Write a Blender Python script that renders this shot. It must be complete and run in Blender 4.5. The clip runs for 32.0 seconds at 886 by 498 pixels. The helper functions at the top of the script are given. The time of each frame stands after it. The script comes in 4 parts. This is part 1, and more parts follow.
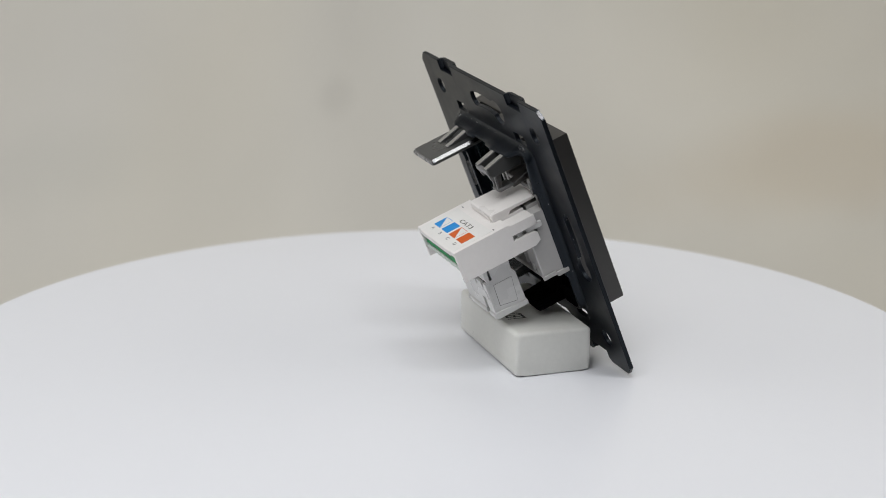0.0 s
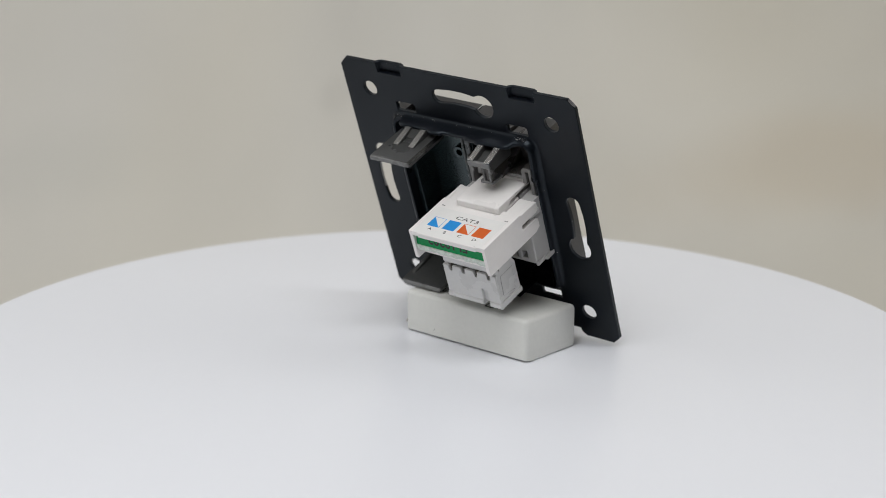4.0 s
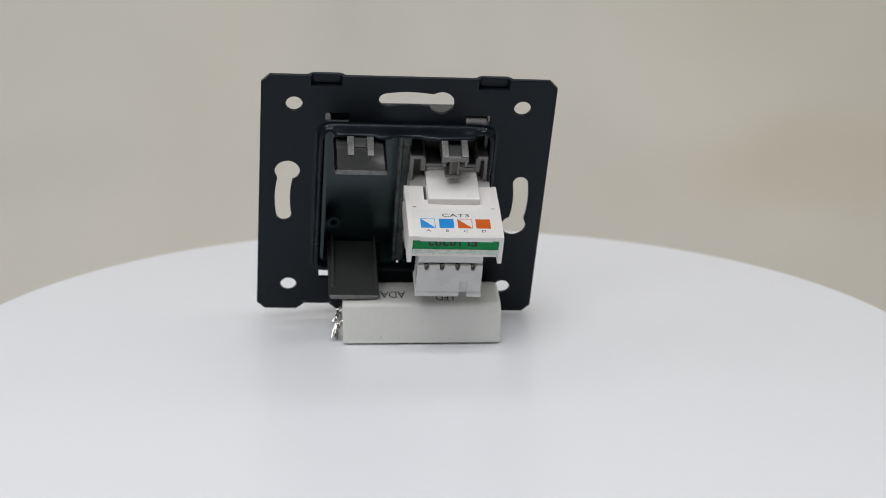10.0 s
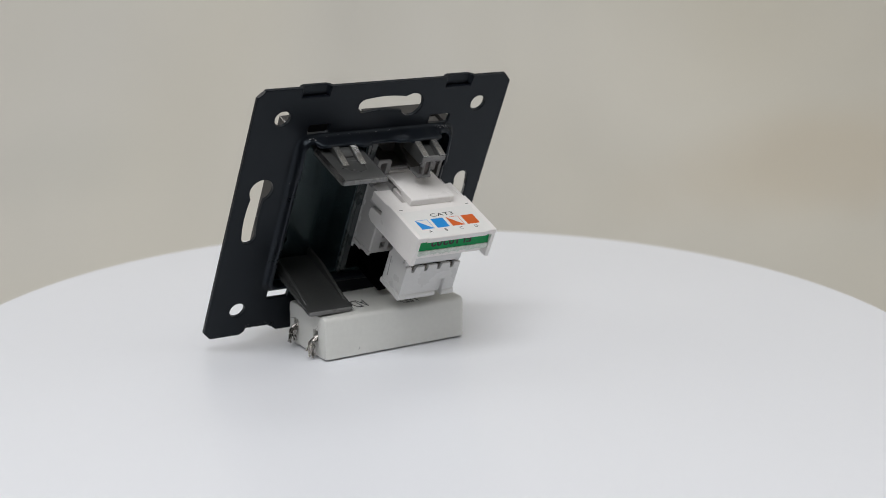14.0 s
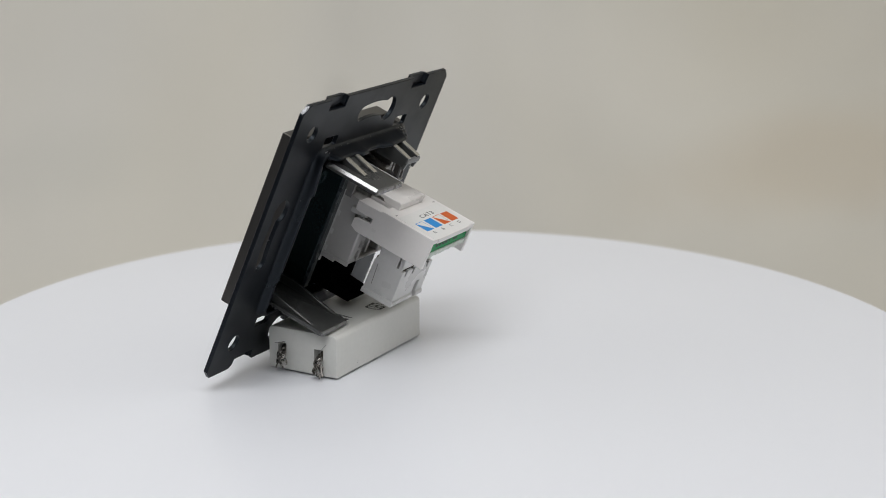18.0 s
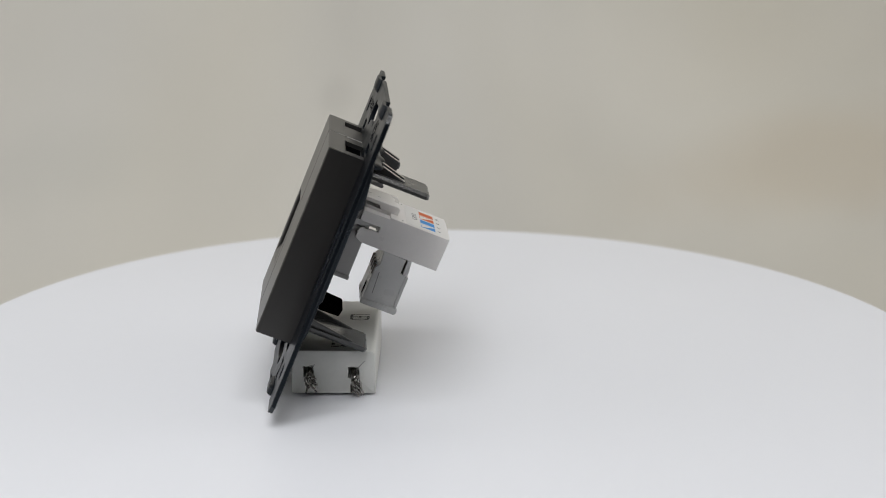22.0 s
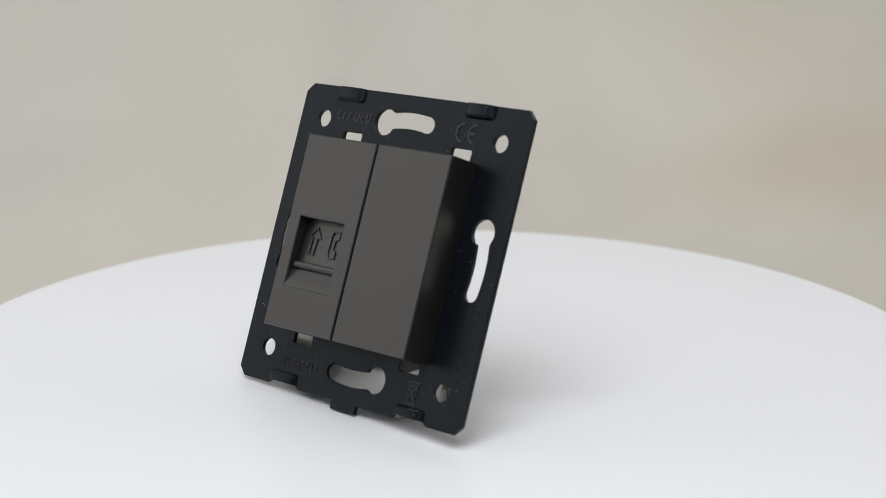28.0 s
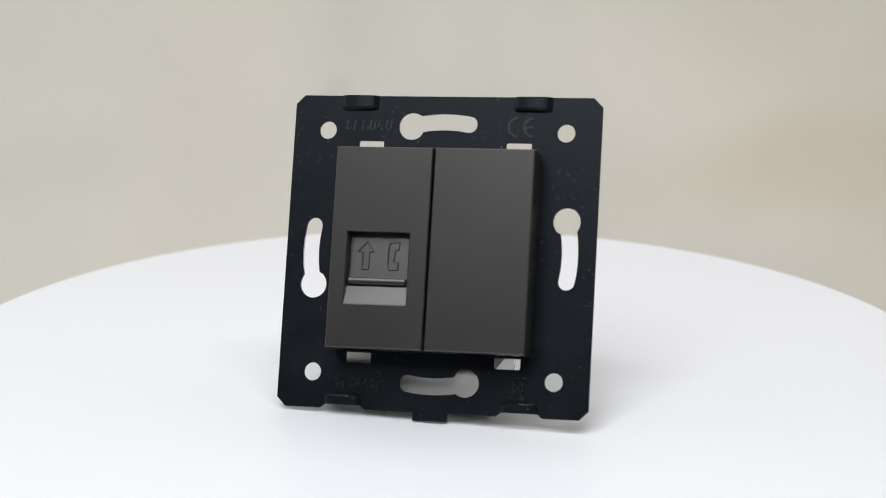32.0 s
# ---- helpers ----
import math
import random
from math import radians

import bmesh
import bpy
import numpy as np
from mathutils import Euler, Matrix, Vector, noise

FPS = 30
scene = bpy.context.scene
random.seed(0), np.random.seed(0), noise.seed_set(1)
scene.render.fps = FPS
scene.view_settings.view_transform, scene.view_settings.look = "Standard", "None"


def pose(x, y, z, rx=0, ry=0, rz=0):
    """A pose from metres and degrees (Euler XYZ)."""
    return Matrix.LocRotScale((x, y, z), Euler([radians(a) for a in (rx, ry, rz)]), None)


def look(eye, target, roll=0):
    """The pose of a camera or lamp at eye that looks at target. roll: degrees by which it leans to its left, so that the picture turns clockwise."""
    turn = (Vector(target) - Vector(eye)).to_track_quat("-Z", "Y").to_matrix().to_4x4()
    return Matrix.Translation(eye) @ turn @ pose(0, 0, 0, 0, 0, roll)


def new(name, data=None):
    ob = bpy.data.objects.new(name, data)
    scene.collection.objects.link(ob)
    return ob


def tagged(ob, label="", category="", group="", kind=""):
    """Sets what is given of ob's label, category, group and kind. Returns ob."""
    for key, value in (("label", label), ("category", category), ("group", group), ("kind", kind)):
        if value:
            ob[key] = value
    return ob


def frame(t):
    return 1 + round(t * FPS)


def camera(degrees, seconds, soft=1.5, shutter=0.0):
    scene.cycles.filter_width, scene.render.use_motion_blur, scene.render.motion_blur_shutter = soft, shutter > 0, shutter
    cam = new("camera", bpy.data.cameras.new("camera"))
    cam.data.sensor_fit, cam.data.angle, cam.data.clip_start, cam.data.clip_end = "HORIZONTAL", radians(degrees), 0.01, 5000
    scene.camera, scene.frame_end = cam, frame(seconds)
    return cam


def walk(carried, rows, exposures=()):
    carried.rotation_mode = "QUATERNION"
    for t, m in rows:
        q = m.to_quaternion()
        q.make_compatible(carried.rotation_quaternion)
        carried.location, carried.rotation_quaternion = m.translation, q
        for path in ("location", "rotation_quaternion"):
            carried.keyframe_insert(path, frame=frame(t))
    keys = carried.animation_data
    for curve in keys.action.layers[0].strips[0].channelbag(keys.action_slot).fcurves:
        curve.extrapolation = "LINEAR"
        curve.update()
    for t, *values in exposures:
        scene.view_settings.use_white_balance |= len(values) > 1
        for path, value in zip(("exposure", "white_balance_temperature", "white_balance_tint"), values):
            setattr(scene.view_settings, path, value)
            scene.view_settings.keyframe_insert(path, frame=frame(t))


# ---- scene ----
# ---- camera: stands still before the turntable ----
cam = camera(26.336, 32.0, soft=0.65)
cam.data.dof.use_dof, cam.data.dof.focus_distance, cam.data.dof.aperture_fstop = True, 0.50, 16.0
EYE_AT = Vector((0.0, -0.4882, 0.1685))
YAW, DOWN = 0.0029, 0.2715
AIM = EYE_AT + Vector((math.sin(YAW) * math.cos(DOWN), math.cos(YAW) * math.cos(DOWN), -math.sin(DOWN)))
EYE = look(EYE_AT, AIM, 0.155)
walk(cam, [(0, EYE), (32, EYE)], exposures=[(0, 0.0), (25, 0.0), (28, 0.17), (30.5, 0.17), (31, 0.2), (31.5, 0.31), (32, 0.36)])

# ---- light: unseen roof strips and softbox, and side panels added as fill ----
world = bpy.data.worlds.new("world")
scene.world = world
world.use_nodes = True
world.node_tree.nodes["Background"].inputs[0].default_value = (0.9, 0.95, 1.0, 1)
world.node_tree.nodes["Background"].inputs[1].default_value = 0.05


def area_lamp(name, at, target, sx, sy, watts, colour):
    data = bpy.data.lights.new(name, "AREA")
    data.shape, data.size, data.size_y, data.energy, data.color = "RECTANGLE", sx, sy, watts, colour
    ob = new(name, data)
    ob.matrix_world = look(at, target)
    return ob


for strip_y, strip_w in ((-0.275, 2.95), (0.43, 1.15)):
    area_lamp("strip_light", (0.0, strip_y, 0.846), (0.0, strip_y, 0.0), 0.70, 0.16, strip_w, (0.975, 0.985, 1.0))
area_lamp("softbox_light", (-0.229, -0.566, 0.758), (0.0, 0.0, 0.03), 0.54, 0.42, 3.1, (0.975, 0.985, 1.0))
# side panels are added fill: no such lamps are known here
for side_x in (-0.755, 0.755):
    area_lamp("side_fill_light", (side_x, 0.08, 0.48), (0.0, 0.08, 0.48), 0.70, 0.76, 1.22, (1.0, 0.985, 0.965))


# ---- materials ----
def material(name, colour, rough=0.5, metal=0.0, grain=900.0, vary=0.06, blotch=60.0, bump=0.05, coat=0.0, specks=None, spec=0.5, rough_vary=0.08, gloss_tint=None):
    m = bpy.data.materials.new(name)
    m.use_nodes = True
    nt = m.node_tree
    b = nt.nodes["Principled BSDF"]
    co = nt.nodes.new("ShaderNodeTexCoord")

    def noise_at(scale, detail):
        n = nt.nodes.new("ShaderNodeTexNoise")
        n.inputs["Scale"].default_value, n.inputs["Detail"].default_value = scale, detail
        nt.links.new(co.outputs["Object"], n.inputs["Vector"])
        return n.outputs["Fac"]

    fine, broad = noise_at(grain, 3.0), noise_at(blotch, 4.0)
    mix = nt.nodes.new("ShaderNodeMath")
    mix.operation = "ADD"
    nt.links.new(fine, mix.inputs[0])
    nt.links.new(broad, mix.inputs[1])
    ramp = nt.nodes.new("ShaderNodeMapRange")
    ramp.inputs["From Min"].default_value, ramp.inputs["From Max"].default_value = 0.6, 1.4
    ramp.inputs["To Min"].default_value, ramp.inputs["To Max"].default_value = 1 - vary, 1 + vary
    nt.links.new(mix.outputs[0], ramp.inputs["Value"])
    tint = nt.nodes.new("ShaderNodeVectorMath")
    tint.operation = "SCALE"
    tint.inputs[0].default_value = colour
    nt.links.new(ramp.outputs[0], tint.inputs["Scale"])
    last = tint.outputs[0]
    # front specks painted pale for dust and the glints on it
    if specks:
        scale, size, paint = specks
        v = nt.nodes.new("ShaderNodeTexVoronoi")
        v.inputs["Scale"].default_value = scale
        nt.links.new(co.outputs["Object"], v.inputs["Vector"])
        less = nt.nodes.new("ShaderNodeMath")
        less.operation = "LESS_THAN"
        chance = nt.nodes.new("ShaderNodeSeparateColor")
        nt.links.new(v.outputs["Color"], chance.inputs[0])
        reach = nt.nodes.new("ShaderNodeMath")
        reach.operation = "POWER"
        reach.inputs[1].default_value = 3.0
        nt.links.new(chance.outputs[0], reach.inputs[0])
        sized = nt.nodes.new("ShaderNodeMath")
        sized.operation = "MULTIPLY"
        sized.inputs[1].default_value = size
        nt.links.new(reach.outputs[0], sized.inputs[0])
        nt.links.new(sized.outputs[0], less.inputs[1])
        nt.links.new(v.outputs["Distance"], less.inputs[0])
        gate = nt.nodes.new("ShaderNodeMath")
        gate.operation = "GREATER_THAN"
        gate.inputs[1].default_value = 0.50
        nt.links.new(noise_at(90.0, 3.0), gate.inputs[0])
        side = nt.nodes.new("ShaderNodeSeparateXYZ")
        nt.links.new(co.outputs["Object"], side.inputs[0])
        faced = nt.nodes.new("ShaderNodeMath")
        faced.operation = "LESS_THAN"
        faced.inputs[1].default_value = -0.0011
        nt.links.new(side.outputs["Z"], faced.inputs[0])
        specked = nt.nodes.new("ShaderNodeMath")
        specked.operation = "MULTIPLY"
        nt.links.new(less.outputs[0], specked.inputs[0])
        nt.links.new(faced.outputs[0], specked.inputs[1])
        both = nt.nodes.new("ShaderNodeMath")
        both.operation = "MULTIPLY"
        nt.links.new(specked.outputs[0], both.inputs[0])
        nt.links.new(gate.outputs[0], both.inputs[1])
        mc = nt.nodes.new("ShaderNodeMix")
        mc.data_type = "RGBA"
        nt.links.new(both.outputs[0], mc.inputs["Factor"])
        nt.links.new(last, mc.inputs["A"])
        mc.inputs["B"].default_value = (*paint, 1)
        last = mc.outputs["Result"]
    nt.links.new(last, b.inputs["Base Color"])
    rr = nt.nodes.new("ShaderNodeMapRange")
    rr.inputs["From Min"].default_value, rr.inputs["From Max"].default_value = 0.3, 0.7
    rr.inputs["To Min"].default_value, rr.inputs["To Max"].default_value = max(0.02, rough - rough_vary), min(1, rough + rough_vary)
    nt.links.new(broad, rr.inputs["Value"])
    nt.links.new(rr.outputs[0], b.inputs["Roughness"])
    b.inputs["Metallic"].default_value = metal
    b.inputs["Specular IOR Level"].default_value = spec
    if gloss_tint:
        b.inputs["Specular Tint"].default_value = (*gloss_tint, 1)
    b.inputs["Coat Weight"].default_value = coat
    b.inputs["Coat Roughness"].default_value = 0.15
    if bump:
        bp = nt.nodes.new("ShaderNodeBump")
        bp.inputs["Strength"].default_value, bp.inputs["Distance"].default_value = bump, 0.0002
        nt.links.new(fine, bp.inputs["Height"])
        nt.links.new(bp.outputs[0], b.inputs["Normal"])
    return m


M_DISC = material("white_acrylic", (0.822, 0.834, 0.873), 0.30, grain=300, vary=0.004, blotch=9, bump=0.0, rough_vary=0.0, spec=0.38)
M_BASE = material("grey_base", (0.35, 0.35, 0.36), 0.5)
# white tent cloth, greyed to lower the light it bounces
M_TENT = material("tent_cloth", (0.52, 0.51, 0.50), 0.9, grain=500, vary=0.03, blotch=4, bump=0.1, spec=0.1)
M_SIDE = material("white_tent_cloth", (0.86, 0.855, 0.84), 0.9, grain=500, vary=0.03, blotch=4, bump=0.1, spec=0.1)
M_FLAP = material("grey_tent_cloth", (0.38, 0.375, 0.37), 0.9, grain=500, vary=0.03, blotch=4, bump=0.1, spec=0.1)
M_ROOM = material("dark_unseen_wall", (0.085, 0.085, 0.088), 0.8, grain=60, vary=0.05, blotch=3, bump=0.1)
M_TABLE = material("dark_table_top", (0.06, 0.055, 0.05), 0.5, grain=200, vary=0.1, blotch=12, bump=0.05)


def paper_material():
    """Warm off-white paper whose tone drifts slowly from cool to warm."""
    m = material("backdrop_paper", (0.56, 0.56, 0.56), 0.85, grain=60, vary=0.0, blotch=6, bump=0.0, spec=0.12)
    nt = m.node_tree
    b = nt.nodes["Principled BSDF"]
    co = nt.nodes.new("ShaderNodeTexCoord")
    stretch = nt.nodes.new("ShaderNodeMapping")
    stretch.inputs["Scale"].default_value = (1.0, 0.5, 0.5)
    stretch.inputs["Rotation"].default_value = (0.0, 0.0, 0.55)
    nt.links.new(co.outputs["Object"], stretch.inputs["Vector"])

    def drift_noise(scale, detail):
        n = nt.nodes.new("ShaderNodeTexNoise")
        n.inputs["Scale"].default_value, n.inputs["Detail"].default_value, n.inputs["Distortion"].default_value = scale, detail, 0.5
        nt.links.new(stretch.outputs[0], n.inputs["Vector"])
        return n.outputs["Fac"]

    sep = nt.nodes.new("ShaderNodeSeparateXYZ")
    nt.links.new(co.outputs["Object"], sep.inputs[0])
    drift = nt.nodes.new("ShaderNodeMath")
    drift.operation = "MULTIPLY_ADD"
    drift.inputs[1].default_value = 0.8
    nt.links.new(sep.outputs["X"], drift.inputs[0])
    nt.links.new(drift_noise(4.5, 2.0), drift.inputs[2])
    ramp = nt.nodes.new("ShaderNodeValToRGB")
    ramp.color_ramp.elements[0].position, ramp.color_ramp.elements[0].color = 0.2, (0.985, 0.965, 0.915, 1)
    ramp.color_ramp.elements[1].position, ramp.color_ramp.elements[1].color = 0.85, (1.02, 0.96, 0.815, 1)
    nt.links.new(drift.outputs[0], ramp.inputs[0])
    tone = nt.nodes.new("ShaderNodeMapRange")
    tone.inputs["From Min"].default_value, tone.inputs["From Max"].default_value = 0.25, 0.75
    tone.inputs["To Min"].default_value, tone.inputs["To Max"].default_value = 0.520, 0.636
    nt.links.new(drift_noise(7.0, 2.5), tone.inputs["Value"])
    # one faint round smudge
    off = nt.nodes.new("ShaderNodeVectorMath")
    off.operation = "MULTIPLY_ADD"
    off.inputs[1].default_value, off.inputs[2].default_value = (125.0, 80.0, 0.0), (0.047 * 125.0, -0.38 * 80.0, 0.0)
    nt.links.new(co.outputs["Object"], off.inputs[0])
    far = nt.nodes.new("ShaderNodeVectorMath")
    far.operation = "LENGTH"
    nt.links.new(off.outputs[0], far.inputs[0])
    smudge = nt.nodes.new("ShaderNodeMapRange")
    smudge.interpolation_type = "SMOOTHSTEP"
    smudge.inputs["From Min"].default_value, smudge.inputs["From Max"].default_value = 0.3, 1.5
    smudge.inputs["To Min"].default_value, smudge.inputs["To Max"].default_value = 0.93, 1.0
    nt.links.new(far.outputs["Value"], smudge.inputs["Value"])
    tones = nt.nodes.new("ShaderNodeMath")
    tones.operation = "MULTIPLY"
    nt.links.new(tone.outputs[0], tones.inputs[0])
    nt.links.new(smudge.outputs[0], tones.inputs[1])
    mul = nt.nodes.new("ShaderNodeVectorMath")
    mul.operation = "SCALE"
    nt.links.new(ramp.outputs[0], mul.inputs[0])
    nt.links.new(tones.outputs[0], mul.inputs["Scale"])
    # a shaded fold painted as a warm ragged patch, plus one paler, one darker
    last = mul.outputs[0]
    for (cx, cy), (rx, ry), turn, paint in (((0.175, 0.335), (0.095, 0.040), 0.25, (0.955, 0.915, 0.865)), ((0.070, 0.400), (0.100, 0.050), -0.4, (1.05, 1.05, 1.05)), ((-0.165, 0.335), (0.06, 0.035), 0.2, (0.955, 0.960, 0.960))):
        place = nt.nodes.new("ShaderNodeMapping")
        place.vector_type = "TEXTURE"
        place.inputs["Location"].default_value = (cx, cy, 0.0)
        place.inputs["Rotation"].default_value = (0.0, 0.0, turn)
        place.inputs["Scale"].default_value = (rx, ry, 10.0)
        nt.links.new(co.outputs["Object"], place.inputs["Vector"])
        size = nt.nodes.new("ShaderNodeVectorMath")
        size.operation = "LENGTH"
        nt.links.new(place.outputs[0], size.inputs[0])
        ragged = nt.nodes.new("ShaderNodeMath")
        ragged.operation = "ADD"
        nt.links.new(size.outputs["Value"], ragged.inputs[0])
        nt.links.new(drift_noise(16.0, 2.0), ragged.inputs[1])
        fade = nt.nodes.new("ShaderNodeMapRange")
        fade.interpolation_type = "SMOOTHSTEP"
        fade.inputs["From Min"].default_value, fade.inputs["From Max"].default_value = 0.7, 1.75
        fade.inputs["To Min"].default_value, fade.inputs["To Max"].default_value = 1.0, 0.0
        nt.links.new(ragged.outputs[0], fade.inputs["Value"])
        patched = nt.nodes.new("ShaderNodeMix")
        patched.data_type, patched.blend_type = "RGBA", "MULTIPLY"
        nt.links.new(fade.outputs[0], patched.inputs["Factor"])
        nt.links.new(last, patched.inputs["A"])
        patched.inputs["B"].default_value = (*paint, 1)
        last = patched.outputs["Result"]
    nt.links.new(last, b.inputs["Base Color"])
    return m


M_DROP = paper_material()
M_PANEL = material("panel_frame", (0.5, 0.5, 0.5), 0.5)
M_STEEL = material("black_powder_coat", (0.0034, 0.0046, 0.0072), 0.36, grain=2500, vary=0.22, blotch=120, bump=0.015, rough_vary=0.05, spec=0.24, specks=(1900.0, 0.21, (0.24, 0.245, 0.25)), gloss_tint=(0.84, 0.95, 1.04))
M_RIM = material("scuffed_powder_coat", (0.0042, 0.0055, 0.0082), 0.32, grain=1200, vary=0.3, blotch=120, bump=0.03, rough_vary=0.07, spec=0.25, gloss_tint=(0.82, 0.94, 1.06))
# lighter coat on the raised marks stands for their glinting edges
M_RAISED = material("lightened_powder_coat", (0.009, 0.0105, 0.013), 0.30, grain=3200, vary=0.5, blotch=900, bump=0.1, rough_vary=0.08, spec=0.45)
M_GREY = material("graphite_plastic", (0.082, 0.0795, 0.0775), 0.33, metal=0.8, grain=5200, vary=0.05, blotch=40, bump=0.0, rough_vary=0.012)
M_INNER = material("dark_inner_plastic", (0.011, 0.019, 0.021), 0.22, grain=1800, vary=0.06, blotch=120, bump=0.008, rough_vary=0.02, spec=0.62, gloss_tint=(0.80, 1.0, 1.04))
M_CLIP = material("clip_plastic", (0.047, 0.048, 0.047), 0.29, grain=2500, vary=0.10, blotch=140, bump=0.012, spec=0.75, rough_vary=0.03)
M_GLOSS = material("glossy_clip_plastic", (0.045, 0.046, 0.045), 0.21, grain=2500, vary=0.10, blotch=140, bump=0.008, spec=0.75, rough_vary=0.02)
# bright metal for strips that imitate highlights on dark plastic
M_GLINT = material("glint_strip", (0.70, 0.70, 0.69), 0.23, metal=1.0, grain=2600, vary=0.10, blotch=1500, bump=0.02, rough_vary=0.02)
M_SIDE_GLINT = material("chamfer_glint", (0.20, 0.20, 0.198), 0.24, metal=1.0, grain=2600, vary=0.12, blotch=500, bump=0.02, rough_vary=0.03)
M_HOLDER = material("grey_holder_plastic", (0.215, 0.21, 0.205), 0.4, grain=1500, vary=0.1, blotch=160, bump=0.04)
M_STRIP = material("pale_strip_plastic", (0.60, 0.60, 0.59), 0.4, grain=1500, vary=0.06, blotch=160, bump=0.03)
M_EDGE = material("pale_edge_plastic", (0.17, 0.17, 0.168), 0.3, grain=1500, vary=0.15, blotch=300, bump=0.05)
M_TAUPE = material("taupe_plastic", (0.070, 0.065, 0.060), 0.32, grain=1500, vary=0.12, blotch=160, bump=0.03, spec=0.7)
M_NOTCH_DARK = material("dull_notch_metal", (0.16, 0.14, 0.12), 0.4, metal=0.7, grain=2500, vary=0.3, blotch=600)
M_BLACK = material("black_plastic", (0.0018, 0.0018, 0.002), 0.45, grain=1500, vary=0.2, blotch=160, bump=0.03, spec=0.0)
M_WHITE = material("white_abs", (0.835, 0.808, 0.788), 0.34, grain=900, vary=0.02, blotch=120, bump=0.03)
# the cap's white plastic again, darkened for the shade further in
M_SHADE_WHITE = material("shaded_white_abs", (0.66, 0.655, 0.645), 0.3, grain=900, vary=0.03, blotch=120, bump=0.03)
M_JACK_SHADED = material("deep_shaded_abs", (0.50, 0.49, 0.48), 0.36, grain=900, vary=0.03, blotch=120, bump=0.03)
M_LABEL = material("label_paper", (0.80, 0.79, 0.77), 0.45, grain=900, vary=0.02, blotch=90, bump=0.02)
M_BLUE = material("blue_ink", (0.010, 0.27, 0.70), 0.5, vary=0.05, bump=0)
M_ORANGE = material("orange_ink", (0.66, 0.11, 0.006), 0.5, vary=0.05, bump=0)
M_INK = material("black_ink", (0.02, 0.02, 0.022), 0.5, bump=0)
M_PCB = material("green_board", (0.003, 0.30, 0.085), 0.4, vary=0.12, bump=0.03, spec=0.2)
M_GASKET = material("pale_gasket", (0.62, 0.68, 0.62), 0.5, grain=2500, vary=0.25, blotch=800, bump=0.5)
M_BLOCK = material("off_white_casing", (0.70, 0.70, 0.665), 0.45, grain=700, vary=0.035, blotch=70, bump=0.08)
M_WIRE = material("tinned_wire", (0.42, 0.40, 0.375), 0.22, metal=1.0, grain=3000, vary=0.2, blotch=700)

M_BARE = material("scratched_steel", (0.40, 0.40, 0.41), 0.4, metal=1.0, grain=3500, vary=0.5, blotch=900, bump=0.3)
M_WORN = material("worn_steel_corner", (0.16, 0.16, 0.165), 0.32, metal=1.0, grain=3500, vary=0.5, blotch=900, bump=0.3)
M_PARTITION = material("grey_green_plastic", (0.042, 0.049, 0.050), 0.3, grain=1800, vary=0.1, blotch=120, bump=0.03)


# ---- mesh helpers; parts are given in millimetres ----
def part(name, bm, mat, parent, label="", bevel=0.0, smooth=35, unit=0.001, segments=2):
    bmesh.ops.recalc_face_normals(bm, faces=bm.faces)
    me = bpy.data.meshes.new(name)
    bmesh.ops.scale(bm, vec=(unit, unit, unit), verts=bm.verts)
    bm.to_mesh(me)
    bm.free()
    me.materials.append(mat)
    for f in me.polygons:
        f.use_smooth = True
    me.set_sharp_from_angle(angle=radians(smooth))
    ob = new(name, me)
    # a thing, its parts and their pieces: no deeper
    while parent and parent.parent and parent.parent.parent:
        parent = parent.parent
    ob.parent = parent
    if bevel:
        mod = ob.modifiers.new("edge", "BEVEL")
        mod.width, mod.segments, mod.limit_method, mod.angle_limit = bevel * unit, segments, "ANGLE", radians(50)
        mod.harden_normals = False
    if label:
        ob["label"] = label
    return ob


def merge(*bms):
    out = bmesh.new()
    for b in bms:
        me = bpy.data.meshes.new("joined")
        b.to_mesh(me)
        b.free()
        out.from_mesh(me)
        bpy.data.meshes.remove(me)
    return out


AX = {"u": (0, (1, 2)), "v": (1, (0, 2)), "w": (2, (0, 1))}


def offset_loop(loop, d):
    """The outline moved by d to the inside (or, for a negative d, to the outside)."""
    n = len(loop)
    area = sum(loop[k][0] * loop[(k + 1) % n][1] - loop[(k + 1) % n][0] * loop[k][1] for k in range(n))
    s = d if area > 0 else -d
    out = []
    for k in range(n):
        p, q, r = Vector(loop[k - 1]), Vector(loop[k]), Vector(loop[(k + 1) % n])
        e0, e1 = (q - p).normalized(), (r - q).normalized()
        n0, n1 = Vector((-e0.y, e0.x)), Vector((-e1.y, e1.x))
        m = n0 + n1
        m = m / max(0.35, m.dot(n0)) if m.length > 1e-6 else n0
        out.append(tuple(q + m * s))
    return out


